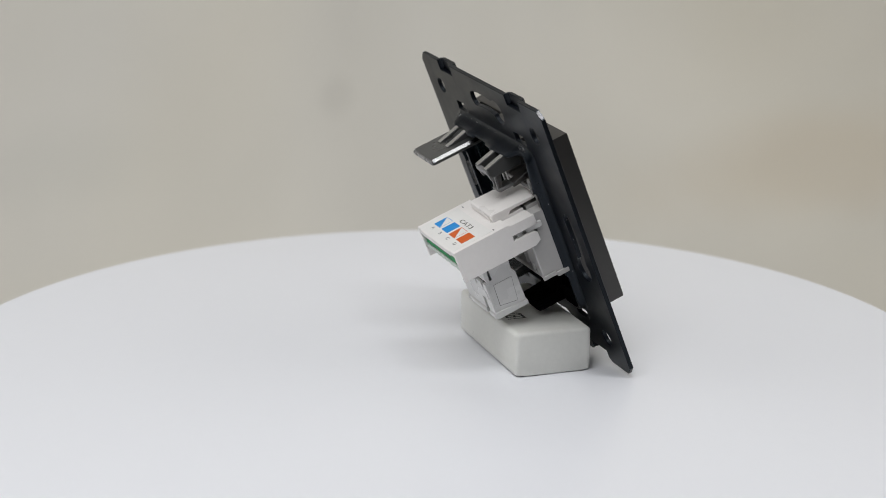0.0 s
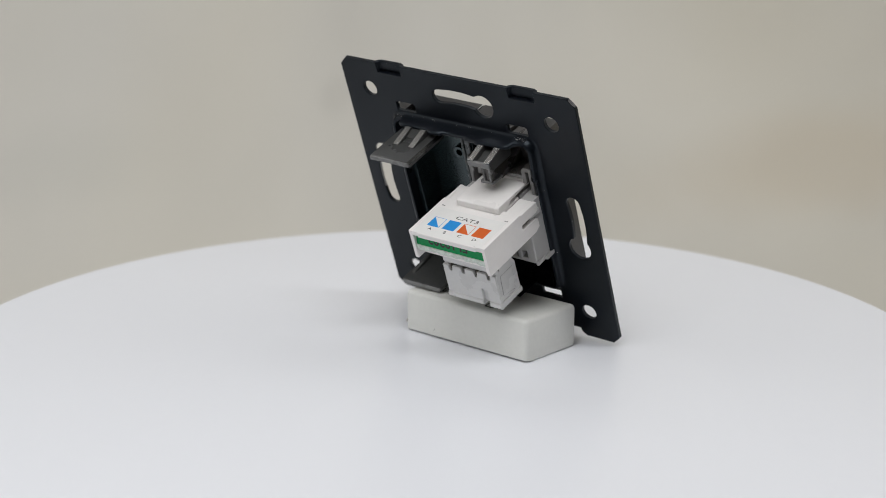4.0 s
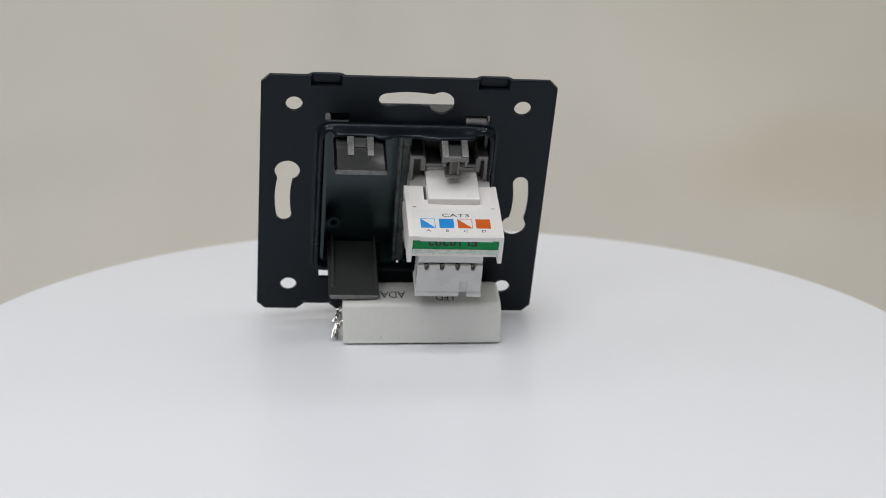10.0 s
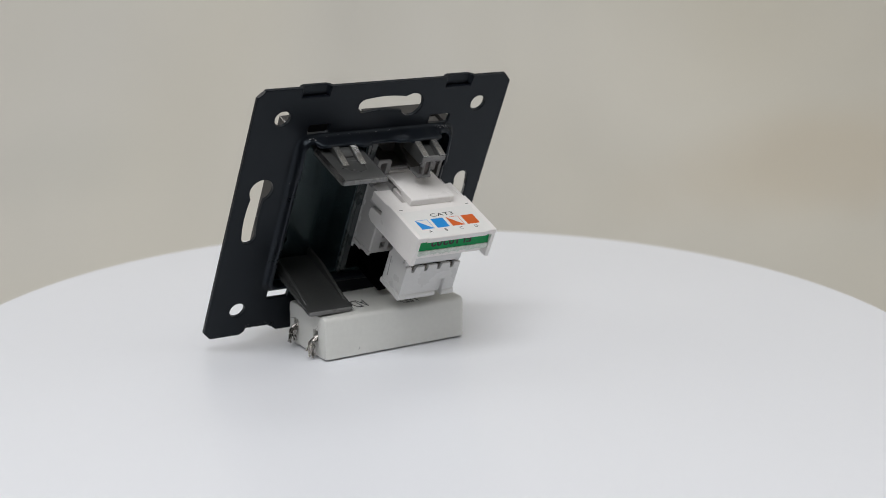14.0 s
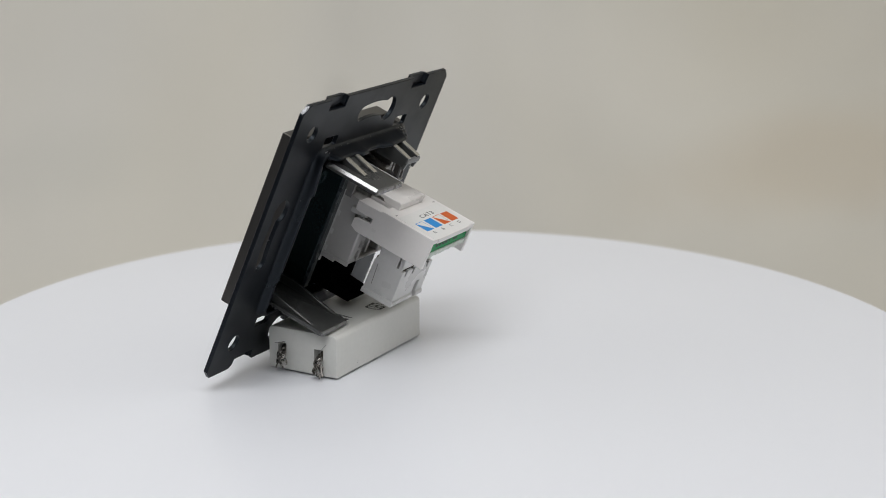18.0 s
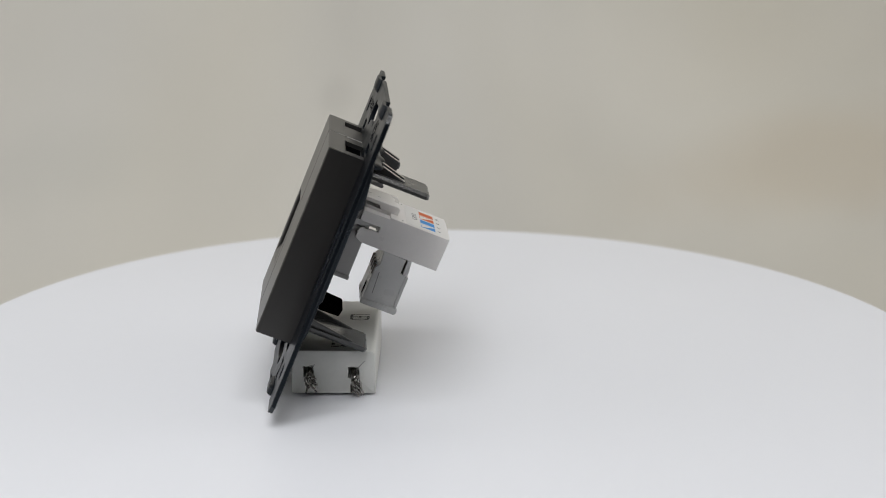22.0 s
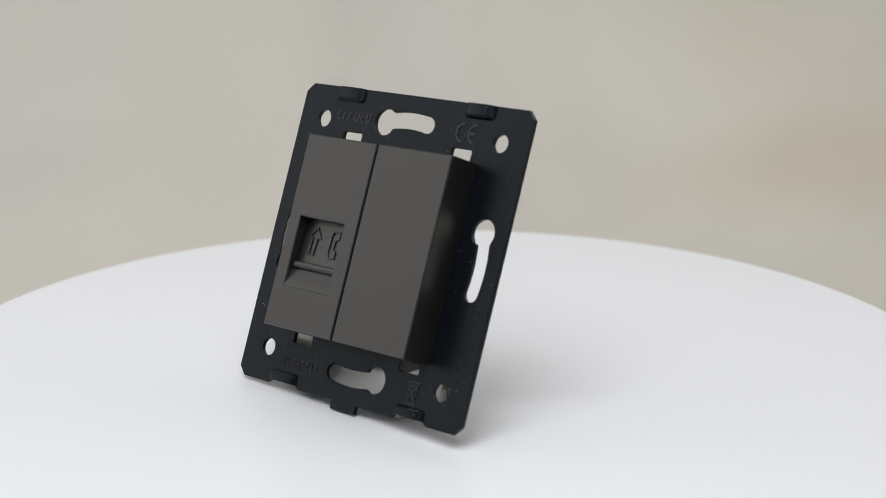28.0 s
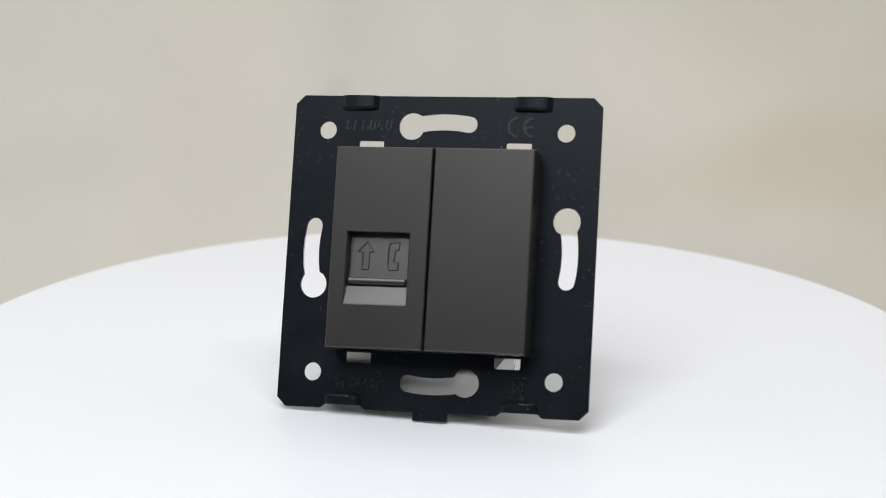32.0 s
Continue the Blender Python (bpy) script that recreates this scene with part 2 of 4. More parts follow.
def prism(loop, axis, a0, a1, holes=(), blind=None, top=None, cut=(), edge=0.0):
    """A 2D outline extruded along an axis, with holes through it (or blind ones of that depth from a0). top: another outline at a1.
    cut: outlines that go on from the floor of the blind hole to a1. edge: width of a chamfer round both faces."""
    bm = bmesh.new()
    k, (i, j) = AX[axis]
    way = 1 if a1 > a0 else -1

    def ring(pts, a):
        vs = []
        for p in pts:
            c = [0, 0, 0]
            c[k], c[i], c[j] = a, p[0], p[1]
            vs.append(bm.verts.new(c))
        return vs, [bm.edges.new((vs[n], vs[(n + 1) % len(vs)])) for n in range(len(vs))]

    def band(r0, r1):
        for n in range(len(r0)):
            m = (n + 1) % len(r0)
            bm.faces.new((r0[n], r0[m], r1[m], r1[n]))

    def fill(edges, rings):
        if len(rings) == 1:
            bm.faces.new(rings[0])
        else:
            bmesh.ops.triangle_fill(bm, use_beauty=True, use_dissolve=False, edges=edges)

    def sides(pts, pts1, b0, b1, e0, e1, d):
        """The wall from b0 to b1 with chamfers at its two ends; gives the end rings."""
        rows = []
        if e0:
            rows.append(ring(offset_loop(pts, d), b0))
        rows.append(ring(pts, b0 + (way * edge if e0 else 0)))
        rows.append(ring(pts1, b1 - (way * edge if e1 else 0)))
        if e1:
            rows.append(ring(offset_loop(pts1, d), b1))
        for x, y in zip(rows, rows[1:]):
            band(x[0], y[0])
        return rows[0], rows[-1]

    has = edge > 0
    lo, hi = sides(loop, top or loop, a0, a1, has, has, edge)
    cap0, rings0 = list(lo[1]), [lo[0]]
    cap1, rings1 = list(hi[1]), [hi[0]]
    floor_e, floor_r = [], []
    for h in holes:
        if blind is None:
            h0, h1 = sides(h, h, a0, a1, has, has, -edge)
            cap1 += h1[1]
            rings1.append(h1[0])
        else:
            h0, h1 = sides(h, h, a0, a0 + blind, has, False, -edge)
            if cut:
                floor_e += h1[1]
                floor_r.append(h1[0])
            else:
                bm.faces.new(h1[0])
        cap0 += h0[1]
        rings0.append(h0[0])
    for h in cut:
        h0, h1 = sides(h, h, a0 + blind, a1, False, has, -edge)
        floor_e += h0[1]
        floor_r.append(h0[0])
        cap1 += h1[1]
        rings1.append(h1[0])
    fill(cap0, rings0)
    fill(cap1, rings1)
    if cut:
        fill(floor_e, floor_r)
    return bm


def box(u0, u1, v0, v1, w0, w1):
    return prism([(u0, v0), (u1, v0), (u1, v1), (u0, v1)], "w", w0, w1)


def rect(u0, u1, v0, v1):
    return [(u0, v0), (u1, v0), (u1, v1), (u0, v1)]


def arc(cx, cy, r, a0, a1, n):
    return [(cx + r * math.cos(radians(a0 + (a1 - a0) * k / n)), cy + r * math.sin(radians(a0 + (a1 - a0) * k / n))) for k in range(n + 1)]


def round_rect(u0, u1, v0, v1, r, n=5):
    return (arc(u1 - r, v0 + r, r, -90, 0, n) + arc(u1 - r, v1 - r, r, 0, 90, n) + arc(u0 + r, v1 - r, r, 90, 180, n) + arc(u0 + r, v0 + r, r, 180, 270, n))


def circle(cx, cy, r, n=28):
    return arc(cx, cy, r, 0, 360 - 360 / n, n - 1)


def tube(cx, cy, r_out, r_in, w0, w1):
    return prism(circle(cx, cy, r_out), "w", w0, w1, holes=[circle(cx, cy, r_in)])


def lettering(text, size, m, spread=1.0, narrow=1.0, bold=0.0, deep=0.012):
    """A thin mesh of words in the built-in font, in millimetres, laid out by the matrix m."""
    cu = bpy.data.curves.new("words", "FONT")
    cu.body, cu.size, cu.align_x, cu.align_y, cu.space_character = text, size, "CENTER", "CENTER", spread
    cu.extrude = deep
    cu.offset = bold
    tmp = bpy.data.objects.new("words", cu)
    scene.collection.objects.link(tmp)
    bpy.context.view_layer.update()
    me = bpy.data.meshes.new_from_object(tmp.evaluated_get(bpy.context.evaluated_depsgraph_get()))
    bm = bmesh.new()
    bm.from_mesh(me)
    bpy.data.objects.remove(tmp)
    bpy.data.curves.remove(cu)
    bpy.data.meshes.remove(me)
    bmesh.ops.transform(bm, matrix=m @ Matrix.Diagonal((narrow, 1, 1, 1)), verts=bm.verts)
    return bm


def plane_at(origin, x_way, y_way):
    x, y = Vector(x_way).normalized(), Vector(y_way).normalized()
    z = x.cross(y)
    m = Matrix((x, y, z)).transposed().to_4x4()
    m.translation = origin
    return m


# ---- the photo tent: floor, curved backdrop, cloth walls and roof ----
FLOOR = -0.062
TOP_Z = 0.00030


def sheet_strip(name, profile, x0, x1, mat, thick, label, category):
    """A sheet that follows a profile in y and z, a little wavy, with a thickness."""
    bm = bmesh.new()
    cols = 30
    faces = []
    for side in (0.0, -thick):
        rows = []
        for y, z in profile:
            row = []
            for c in range(cols + 1):
                x = x0 + (x1 - x0) * c / cols
                lift = 0.004 * noise.noise(Vector((x * 3.1, y * 3.0, 0.3))) * min(1.0, max(0.0, (y - 0.15) / 0.2))
                row.append(bm.verts.new((x, y, z + lift + side)))
            rows.append(row)
        faces.append(rows)
        for a, b in zip(rows, rows[1:]):
            for c in range(cols):
                bm.faces.new((a[c], a[c + 1], b[c + 1], b[c]))
    top, low = faces
    n = len(profile)
    border = [(r, 0) for r in range(n)] + [(n - 1, c) for c in range(1, cols + 1)] + [(r, cols) for r in range(n - 2, -1, -1)] + [(0, c) for c in range(cols - 1, 0, -1)]
    for (r0, c0), (r1, c1) in zip(border, border[1:] + border[:1]):
        bm.faces.new((top[r0][c0], top[r1][c1], low[r1][c1], low[r0][c0]))
    ob = part(name, bm, mat, None, unit=1.0, smooth=60)
    return tagged(ob, label, category, kind="structure")


def wall(name, lo, hi, mat, label, category):
    bm = bmesh.new()
    bmesh.ops.create_cube(bm, size=1.0)
    for v in bm.verts:
        v.co = [lo[k] if v.co[k] < 0 else hi[k] for k in range(3)]
    return tagged(part(name, bm, mat, None, unit=1.0), label, category, kind="structure")


R_SWEEP = 0.50
sweep = [(-0.10 + 0.04 * k, FLOOR) for k in range(6)] + [
    (0.14 + R_SWEEP * math.sin(radians(a)), FLOOR + R_SWEEP * (1 - math.cos(radians(a)))) for a in range(0, 85, 3)] + [(0.642, 0.50), (0.645, 0.62), (0.645, 0.9)]
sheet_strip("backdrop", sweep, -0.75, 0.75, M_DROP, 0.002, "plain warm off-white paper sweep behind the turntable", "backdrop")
wall("floor", (-0.8, -0.9, FLOOR - 0.03), (0.8, 0.65, FLOOR - 0.006), M_TABLE, "dark table top under the paper sweep", "floor")
# these walls are unseen; their tones are set to shape reflections
for side, x0, flap, words in (("left", -0.80, M_FLAP, "unseen grey front flap that dims reflections on the left"), ("right", 0.78, M_ROOM, "unseen dark wall that dims reflections on the right")):
    wall("wall_" + side, (x0, -0.27, FLOOR), (x0 + 0.02, 0.68, 0.92), M_SIDE, "unseen white tent side, kept bright for reflections", "wall")
    wall("wall_front_" + side, (x0, -0.9, FLOOR), (x0 + 0.02, -0.27, 0.92), flap, words, "wall")
wall("wall_front", (-0.78, -0.9, FLOOR), (0.78, -0.88, 0.92), M_ROOM, "unseen dark wall behind the camera", "wall")
wall("wall_back", (-0.78, 0.66, FLOOR), (0.78, 0.68, 0.92), M_TENT, "unseen tent back, greyed to cut bounced light", "wall")
wall("ceiling", (-0.80, -0.9, 0.92), (0.80, 0.68, 0.94), M_TENT, "unseen tent roof, greyed to cut bounced light", "ceiling")


# ---- turntable ----
def lathe(profile, n=128):
    bm = bmesh.new()
    rings = []
    for r, z in profile:
        rings.append([bm.verts.new((r * math.cos(2 * math.pi * k / n), r * math.sin(2 * math.pi * k / n), z)) for k in range(n)])
    for a, b in zip(rings, rings[1:]):
        for k in range(n):
            bm.faces.new((a[k], a[(k + 1) % n], b[(k + 1) % n], b[k]))
    bm.faces.new(rings[0])
    bm.faces.new(rings[-1])
    return bm


turntable = new("turntable")
turntable.location = (0, 0, FLOOR)
tagged(turntable, "round white display turntable with a smooth glossy top", "turntable")
platter = part("platter", lathe([(0.1417, -0.007), (0.1430, -0.0064), (0.1435, -0.005), (0.1435, -0.0030), (0.1433, -0.0020), (0.1428, -0.0011), (0.1420, -0.0005), (0.1411, -0.0001), (0.1402, 0.0)]), M_DISC, turntable, "glossy white disc", unit=1.0)
platter.location = (0, 0, TOP_Z - FLOOR)
part("base", lathe([(0.10, 0.0), (0.102, 0.002), (0.102, 0.038), (0.098, 0.042), (0.03, 0.043), (0.03, 0.0553)], 64), M_BASE, turntable, "grey drive base", unit=1.0)

# ---- socket mechanism: frame, two inserts and the jack; u right, v up, w out of the back ----
MECH = Matrix(((0.99908, 0.04279, 0.00083, -0.00792), (0.01691, -0.37693, -0.92609, 0.02804), (-0.03932, 0.92525, -0.37731, 0.03944), (0, 0, 0, 1)))
mech = new("socket_mechanism")
tagged(mech, "dark grey two-gang telephone socket mechanism leaning on a white block", "wall socket")


def mounting_frame():
    T = 1.2
    c = 2.3
    V = 40.05
    # outline, anticlockwise from the lower corner, with notches behind the four pressed bumps
    out = [(-40 + c, -V), (-28.6, -V), (-27.2, -39.0), (-27.0, -36.9), (-18.4, -36.9), (-18.2, -39.0), (-16.8, -V), (-4.6, -V), (-4.4, -42.1), (4.2, -42.1), (4.4, -V), (16.8, -V), (18.2, -39.0), (18.4, -36.9), (27.0, -36.9), (27.2, -39.0), (28.6, -V), (40 - c, -V),
           (40, -V + c), (40, V - c), (40 - c, V), (27.0, V), (26.8, 37), (18.6, 37), (18.4, V), (-18.2, V), (-18.4, 37), (-26.6, 37), (-26.8, V), (-40 + c, V), (-40, V - c), (-40, -V + c)]
    holes = [circle(a * 31.05, b * 31.05, 2.3, 24) for a in (-1, 1) for b in (-1, 1)]
    # arc slots with a round end, four times round the middle
    for q in range(4):
        turn = -90 * q
        r0, half, big = 33.5, 2.12, 3.5
        a_end, a_big = 90 + 10.6, 90 - 15.2
        cx, cy = r0 * math.cos(radians(a_big)), r0 * math.sin(radians(a_big))
        ex, ey = r0 * math.cos(radians(a_end)), r0 * math.sin(radians(a_end))
        gap = 3.4
        inner = arc(0, 0, r0 - half, a_big + gap * 1.35, a_end, 8)
        cap = arc(ex, ey, half, a_end + 180, a_end, 8)[1:-1]
        outer = arc(0, 0, r0 + half, a_end, a_big + gap * 1.45, 8)
        s = math.degrees(math.atan2(outer[-1][1] - cy, outer[-1][0] - cx))
        e = math.degrees(math.atan2(inner[0][1] - cy, inner[0][0] - cx))
        e = e if e < s else e - 360
        knob = arc(cx, cy, big, s, e, 20)[1:-1]
        pts = inner + cap + outer + knob
        ct, st = math.cos(radians(turn)), math.sin(radians(turn))
        holes.append([(x * ct - y * st, x * st + y * ct) for x, y in pts])
    for a in (-1, 1):
        for b in (-1, 1):
            u0, u1 = sorted((a * 15.9, a * 22.5))
            v0, v1 = sorted((b * 25.6, b * 28.4))
            holes.append(round_rect(u0, u1, v0, v1, 0.45, 3))
    holes.append(round_rect(-22.9, 22.9, -23.3, 23.3, 2.0))
    frame_part = part("mounting_frame", prism(out, "w", -T, 0, holes, edge=0.14), M_STEEL, mech, "black powder-coated steel frame with slots and holes")
    # raised rim round the opening
    bm = bmesh.new()

    # height of the rim down its sides, and along its torn upper edge
    side_marks = [(-40, 0.34), (-23, 0.34), (-21, 0.38), (-13.4, 0.38), (-12.6, 0.46), (12.6, 0.46), (13.4, 0.60), (20.0, 0.62), (21.5, 0.42), (40, 0.36)]
    top_marks = [(-40, 0.34), (-20.6, 0.36), (-19.8, 0.70), (-19.2, 0.80), (-17.3, 0.86), (-16.8, 0.80), (-9.3, 0.80), (-8.6, 0.95), (-7.3, 1.0), (-4.6, 0.95), (-4.2, 0.80), (3.6, 0.79), (4.2, 0.94), (7.6, 0.96), (8.2, 1.06), (9.2, 1.0), (17.0, 0.94), (18.3, 0.84), (18.9, 0.48), (20.5, 0.36), (40, 0.34)]

    def along(marks_, at):
        for (y0, f0), (y1, f1) in zip(marks_, marks_[1:]):
            if at <= y1:
                return f0 + (f1 - f0) * (at - y0) / (y1 - y0)
        return marks_[-1][1]

    def rim_height(x, y):
        return along(top_marks, x) if y > 23.0 else along(side_marks, y)

    def rim_loop(hu, hv, r, w):
        pts = round_rect(-hu, hu, -hv, hv, r, 7)
        dense = []
        for (x0, y0), (x1, y1) in zip(pts, pts[1:] + pts[:1]):
            dense.append((x0, y0))
            if abs(y1 - y0) > 10:
                stops = [-13.4, -12.6, 12.6, 13.4]
                dense += [(x0, y) for y in (stops if y1 > y0 else stops[::-1])]
            elif x0 - x1 > 10:
                dense += [(x, y0) for x, _ in top_marks[-2:0:-1] if x1 < x < x0]
        return [bm.verts.new((x, y, w * rim_height(x, y) if w > 0 else w)) for x, y in dense]

    steps = [(25.5, 25.7, 3.7, -0.03), (25.1, 25.35, 3.5, 0.12), (24.7, 25.1, 3.3, 0.5), (24.4, 24.85, 3.1, 1.2), (24.15, 24.6, 3.0, 2.6), (24.0, 24.4, 2.9, 4.4), (23.85, 24.2, 2.7, 5.0), (23.6, 23.95, 2.6, 5.25), (23.2, 23.6, 2.3, 5.25), (22.95, 23.35, 2.1, 5.0), (22.9, 23.3, 2.0, -0.03)]
    loops = [rim_loop(*st) for st in steps]
    for l0, l1 in zip(loops, loops[1:] + loops[:1]):
        for n in range(len(l0)):
            m = (n + 1) % len(l0)
            bm.faces.new((l0[n], l0[m], l1[m], l1[n]))
    rim = part("rim", bm, M_RIM, mech, "torn and scuffed drawn rim round the opening", smooth=50)
    # bright chips along the bend of the rim
    random.seed(21)
    chips = []
    for k in range(80):
        k_ = random.random()
        if k < 36:
            u_, v_, w_ = 21.0 - 40.0 * k_ ** 1.5, 25.0 + random.uniform(-0.12, 0.10), 0.45 + random.uniform(-0.2, 0.25)
        elif k < 60:
            u_, v_, w_ = random.uniform(18.6, 22.2), random.uniform(24.3, 25.0), random.uniform(0.6, 1.3)
        elif k < 77:
            u_, v_, w_ = random.uniform(-22.3, -20.2), random.uniform(24.2, 24.9), random.uniform(0.6, 1.6)
        else:
            u_, v_, w_ = random.choice((-1, 1)) * 24.6, random.uniform(-21.0, 20.0), random.uniform(0.25, 0.6)
        chip = bmesh.new()
        bmesh.ops.create_icosphere(chip, subdivisions=1, radius=random.uniform(0.05, 0.13))
        bmesh.ops.transform(chip, matrix=Matrix.Translation((u_, v_, w_)) @ Matrix.Diagonal((random.uniform(0.8, 2.4), 1, 1, 1)), verts=chip.verts)
        chips.append(chip)
    # and on the walls of the two side slots
    for loop in (holes[5], holes[7]):
        for k in range(4):
            x, y = random.choice(loop)
            chip = bmesh.new()
            bmesh.ops.create_icosphere(chip, subdivisions=1, radius=random.uniform(0.06, 0.13))
            bmesh.ops.transform(chip, matrix=Matrix.Translation((x, y, random.uniform(-1.1, -0.1))), verts=chip.verts)
            chips.append(chip)
    # bare bands carry the bright glint of the worn slot walls
    for loop in (holes[5], holes[7]):
        run = loop[18:24]
        band = prism(run + offset_loop(loop, 0.07)[18:24][::-1], "w", -1.0, -0.25)
        part("bare_slot_wall", band, M_BARE, frame_part, "bare metal band for the glint in a worn slot")
    part("chipped_coating", merge(*chips), M_BARE, rim, "bright chips in the coating")
    # bare metal on the worn upper corners, which also gives them their glint
    for sgn in (-1, 1):
        edge_m = plane_at((sgn * (40 - c / 2), V - c / 2, -T / 2), (1, -sgn, 0), (0, 0, 1))
        patch = prism([(-1.25, -0.5), (0.2, -0.54), (1.15, -0.42), (1.3, 0.3), (0.5, 0.52), (-0.9, 0.46), (-1.35, 0.1)], "w", -0.03, 0.03)
        bmesh.ops.transform(patch, matrix=edge_m, verts=patch.verts)
        part("bare_corner", patch, M_WORN, frame_part, "bare metal on a worn corner")
    for cu_, sgn in ((22.7, 1), (-22.5, 1), (22.6, -1), (-22.7, -1)):
        shell = [(cu_ - 5.1, -1.15), (cu_ - 4.5, -1.85), (cu_ - 3.5, -2.35), (cu_ + 3.5, -2.35), (cu_ + 4.5, -1.85), (cu_ + 5.1, -1.15), (cu_ + 4.2, -0.3), (cu_ + 3.6, -1.3), (cu_ - 3.6, -1.3), (cu_ - 4.2, -0.3)]
        lo, hi = (36.9, 40.05) if sgn > 0 else (-39.1, -36.9)
        b1 = prism(shell, "v", lo, hi)
        solid = [(cu_ - 5.1, -1.15), (cu_ - 4.5, -1.85), (cu_ - 3.5, -2.35), (cu_ + 3.5, -2.35), (cu_ + 4.5, -1.85), (cu_ + 5.1, -1.15), (cu_ + 4.2, -0.3), (cu_ - 4.2, -0.3)]
        flat_ = [(cu_ - 4.7, -1.0), (cu_ - 4.2, -1.3), (cu_ - 3.4, -1.5), (cu_ + 3.4, -1.5), (cu_ + 4.2, -1.3), (cu_ + 4.7, -1.0), (cu_ + 4.0, -0.3), (cu_ - 4.0, -0.3)]
        b2 = prism(flat_, "v", 36.25 * sgn, 36.9 * sgn, top=solid)
        bump = part("pressed_bump", merge(b1, b2), M_STEEL, frame_part, bevel=0.3)
        if sgn < 0:
            # bright flecks draw both bare chips and the ridge's highlight
            rubbed = []
            for k in range(16):
                rub = bmesh.new()
                bmesh.ops.create_icosphere(rub, subdivisions=1, radius=random.uniform(0.05, 0.12))
                bmesh.ops.transform(rub, matrix=Matrix.Translation((cu_ + random.uniform(-3.3, 3.3), random.uniform(-36.95, -36.7), random.uniform(-2.2, -2.05))) @ Matrix.Diagonal((random.uniform(1.0, 3.0), 1, 0.6, 1)), verts=rub.verts)
                rubbed.append(rub)
            part("flecked_edge", merge(*rubbed), M_BARE, bump, "bare chips and glint along the bump's edge")
    # raised marks on the front, seen with u to the left
    front = lambda u, v: plane_at((u, v, -T - 0.1), (-1, 0, 0), (0, 1, 0))

    marks = []
    for k in range(6):
        u = 26.4 - k * 2.1
        lean = 0.35
        marks.append(prism([(u, 31.3), (u - 0.5, 31.3), (u - 0.5 - lean, 33.7), (u - lean, 33.7)], "w", -T - 0.13, -T + 0.05))
        if k in (0, 3, 4, 5):
            marks.append(prism([(u, 31.3), (u - 1.5, 31.3), (u - 1.6, 31.75), (u - 0.1, 31.75)], "w", -T - 0.13, -T + 0.05))
        if k in (3, 5):
            marks.append(prism([(u - 1.1, 31.3), (u - 1.6, 31.3), (u - 1.6 - lean, 33.7), (u - 1.1 - lean, 33.7)], "w", -T - 0.13, -T + 0.05))
    part("raised_mark", merge(*marks), M_RAISED, frame_part, "raised bars of a maker's mark")

    def ring_letter(cx, cy, bar):
        shapes = [prism(arc(cx, cy, 2.6, 90, 270, 12)[::-1] + arc(cx, cy, 2.0, 90, 270, 12), "w", -T - 0.19, -T + 0.05)]
        # seen from the front u runs to the left, so the bow faces +u
        for sh in shapes:
            bmesh.ops.transform(sh, matrix=Matrix.Translation((2 * cx, 0, 0)) @ Matrix.Diagonal((-1, 1, 1, 1)), verts=sh.verts)
        if bar:
            shapes.append(box(cx, cx + 2.2, cy - 0.3, cy + 0.3, -T - 0.19, -T + 0.05))
        return shapes

    part("raised_letters", merge(*ring_letter(-18.6, 32.4, False), *ring_letter(-22.6, 32.4, True)), M_RAISED, frame_part, "raised conformity letters")
    code = lettering("VL.067.012", 3.0, front(18.2, -33.6), 1.12, 0.88, 0.0, 0.1)
    part("raised_code", code, M_RAISED, frame_part, "raised type number")
    bars = [((-20, -30.4), (-24.2, -30.2)), ((-20.6, -31.2), (-23.8, -31.2)), ((-20.4, -30.6), (-23.6, -35.4)), ((-23.8, -30.6), (-20.4, -35.4)), ((-20.8, -31), (-21.2, -34.4)), ((-23.5, -31), (-23.1, -34.4)), ((-20.6, -35.6), (-23.8, -35.6))]
    bb = []
    for (x0, y0), (x1, y1) in bars:
        d = Vector((y0 - y1, x1 - x0)).normalized() * 0.17
        bb.append(prism([(x0 + d.x, y0 + d.y), (x0 - d.x, y0 - d.y), (x1 - d.x, y1 - d.y), (x1 + d.x, y1 + d.y)], "w", -T - 0.17, -T + 0.05))
    part("raised_bin_sign", merge(*bb), M_RAISED, frame_part, "raised crossed-out bin sign")


W_FACE = -10.66
W_SEAM = -6.05


def rear_shell(body, u0, u1, a, b, hollow, floor_mat):
    """The rear half of an insert's shell, with an open latch pocket in its upper and lower side."""
    h, d = 25.17, 23.8
    shape = [(u0 + 0.015, -h), (a, -h), (a, -d), (b, -d), (b, -h), (u1 - 0.015, -h), (u1 - 0.015, h), (b, h), (b, d), (a, d), (a, h), (u0 + 0.015, h)]
    part("rear_shell", prism(shape, "w", -1.25, W_SEAM - 0.3, holes=[hollow], edge=0.02), M_GREY, body)
    # floor tones paint how deep in shade each pocket lies
    for v in (d + 0.02, -d - 0.34):
        part("pocket_floor", box(a + 0.3, b - 0.3, v, v + 0.32, -5.6, -1.8), floor_mat, body, "pocket floor darkened for the shade inside")


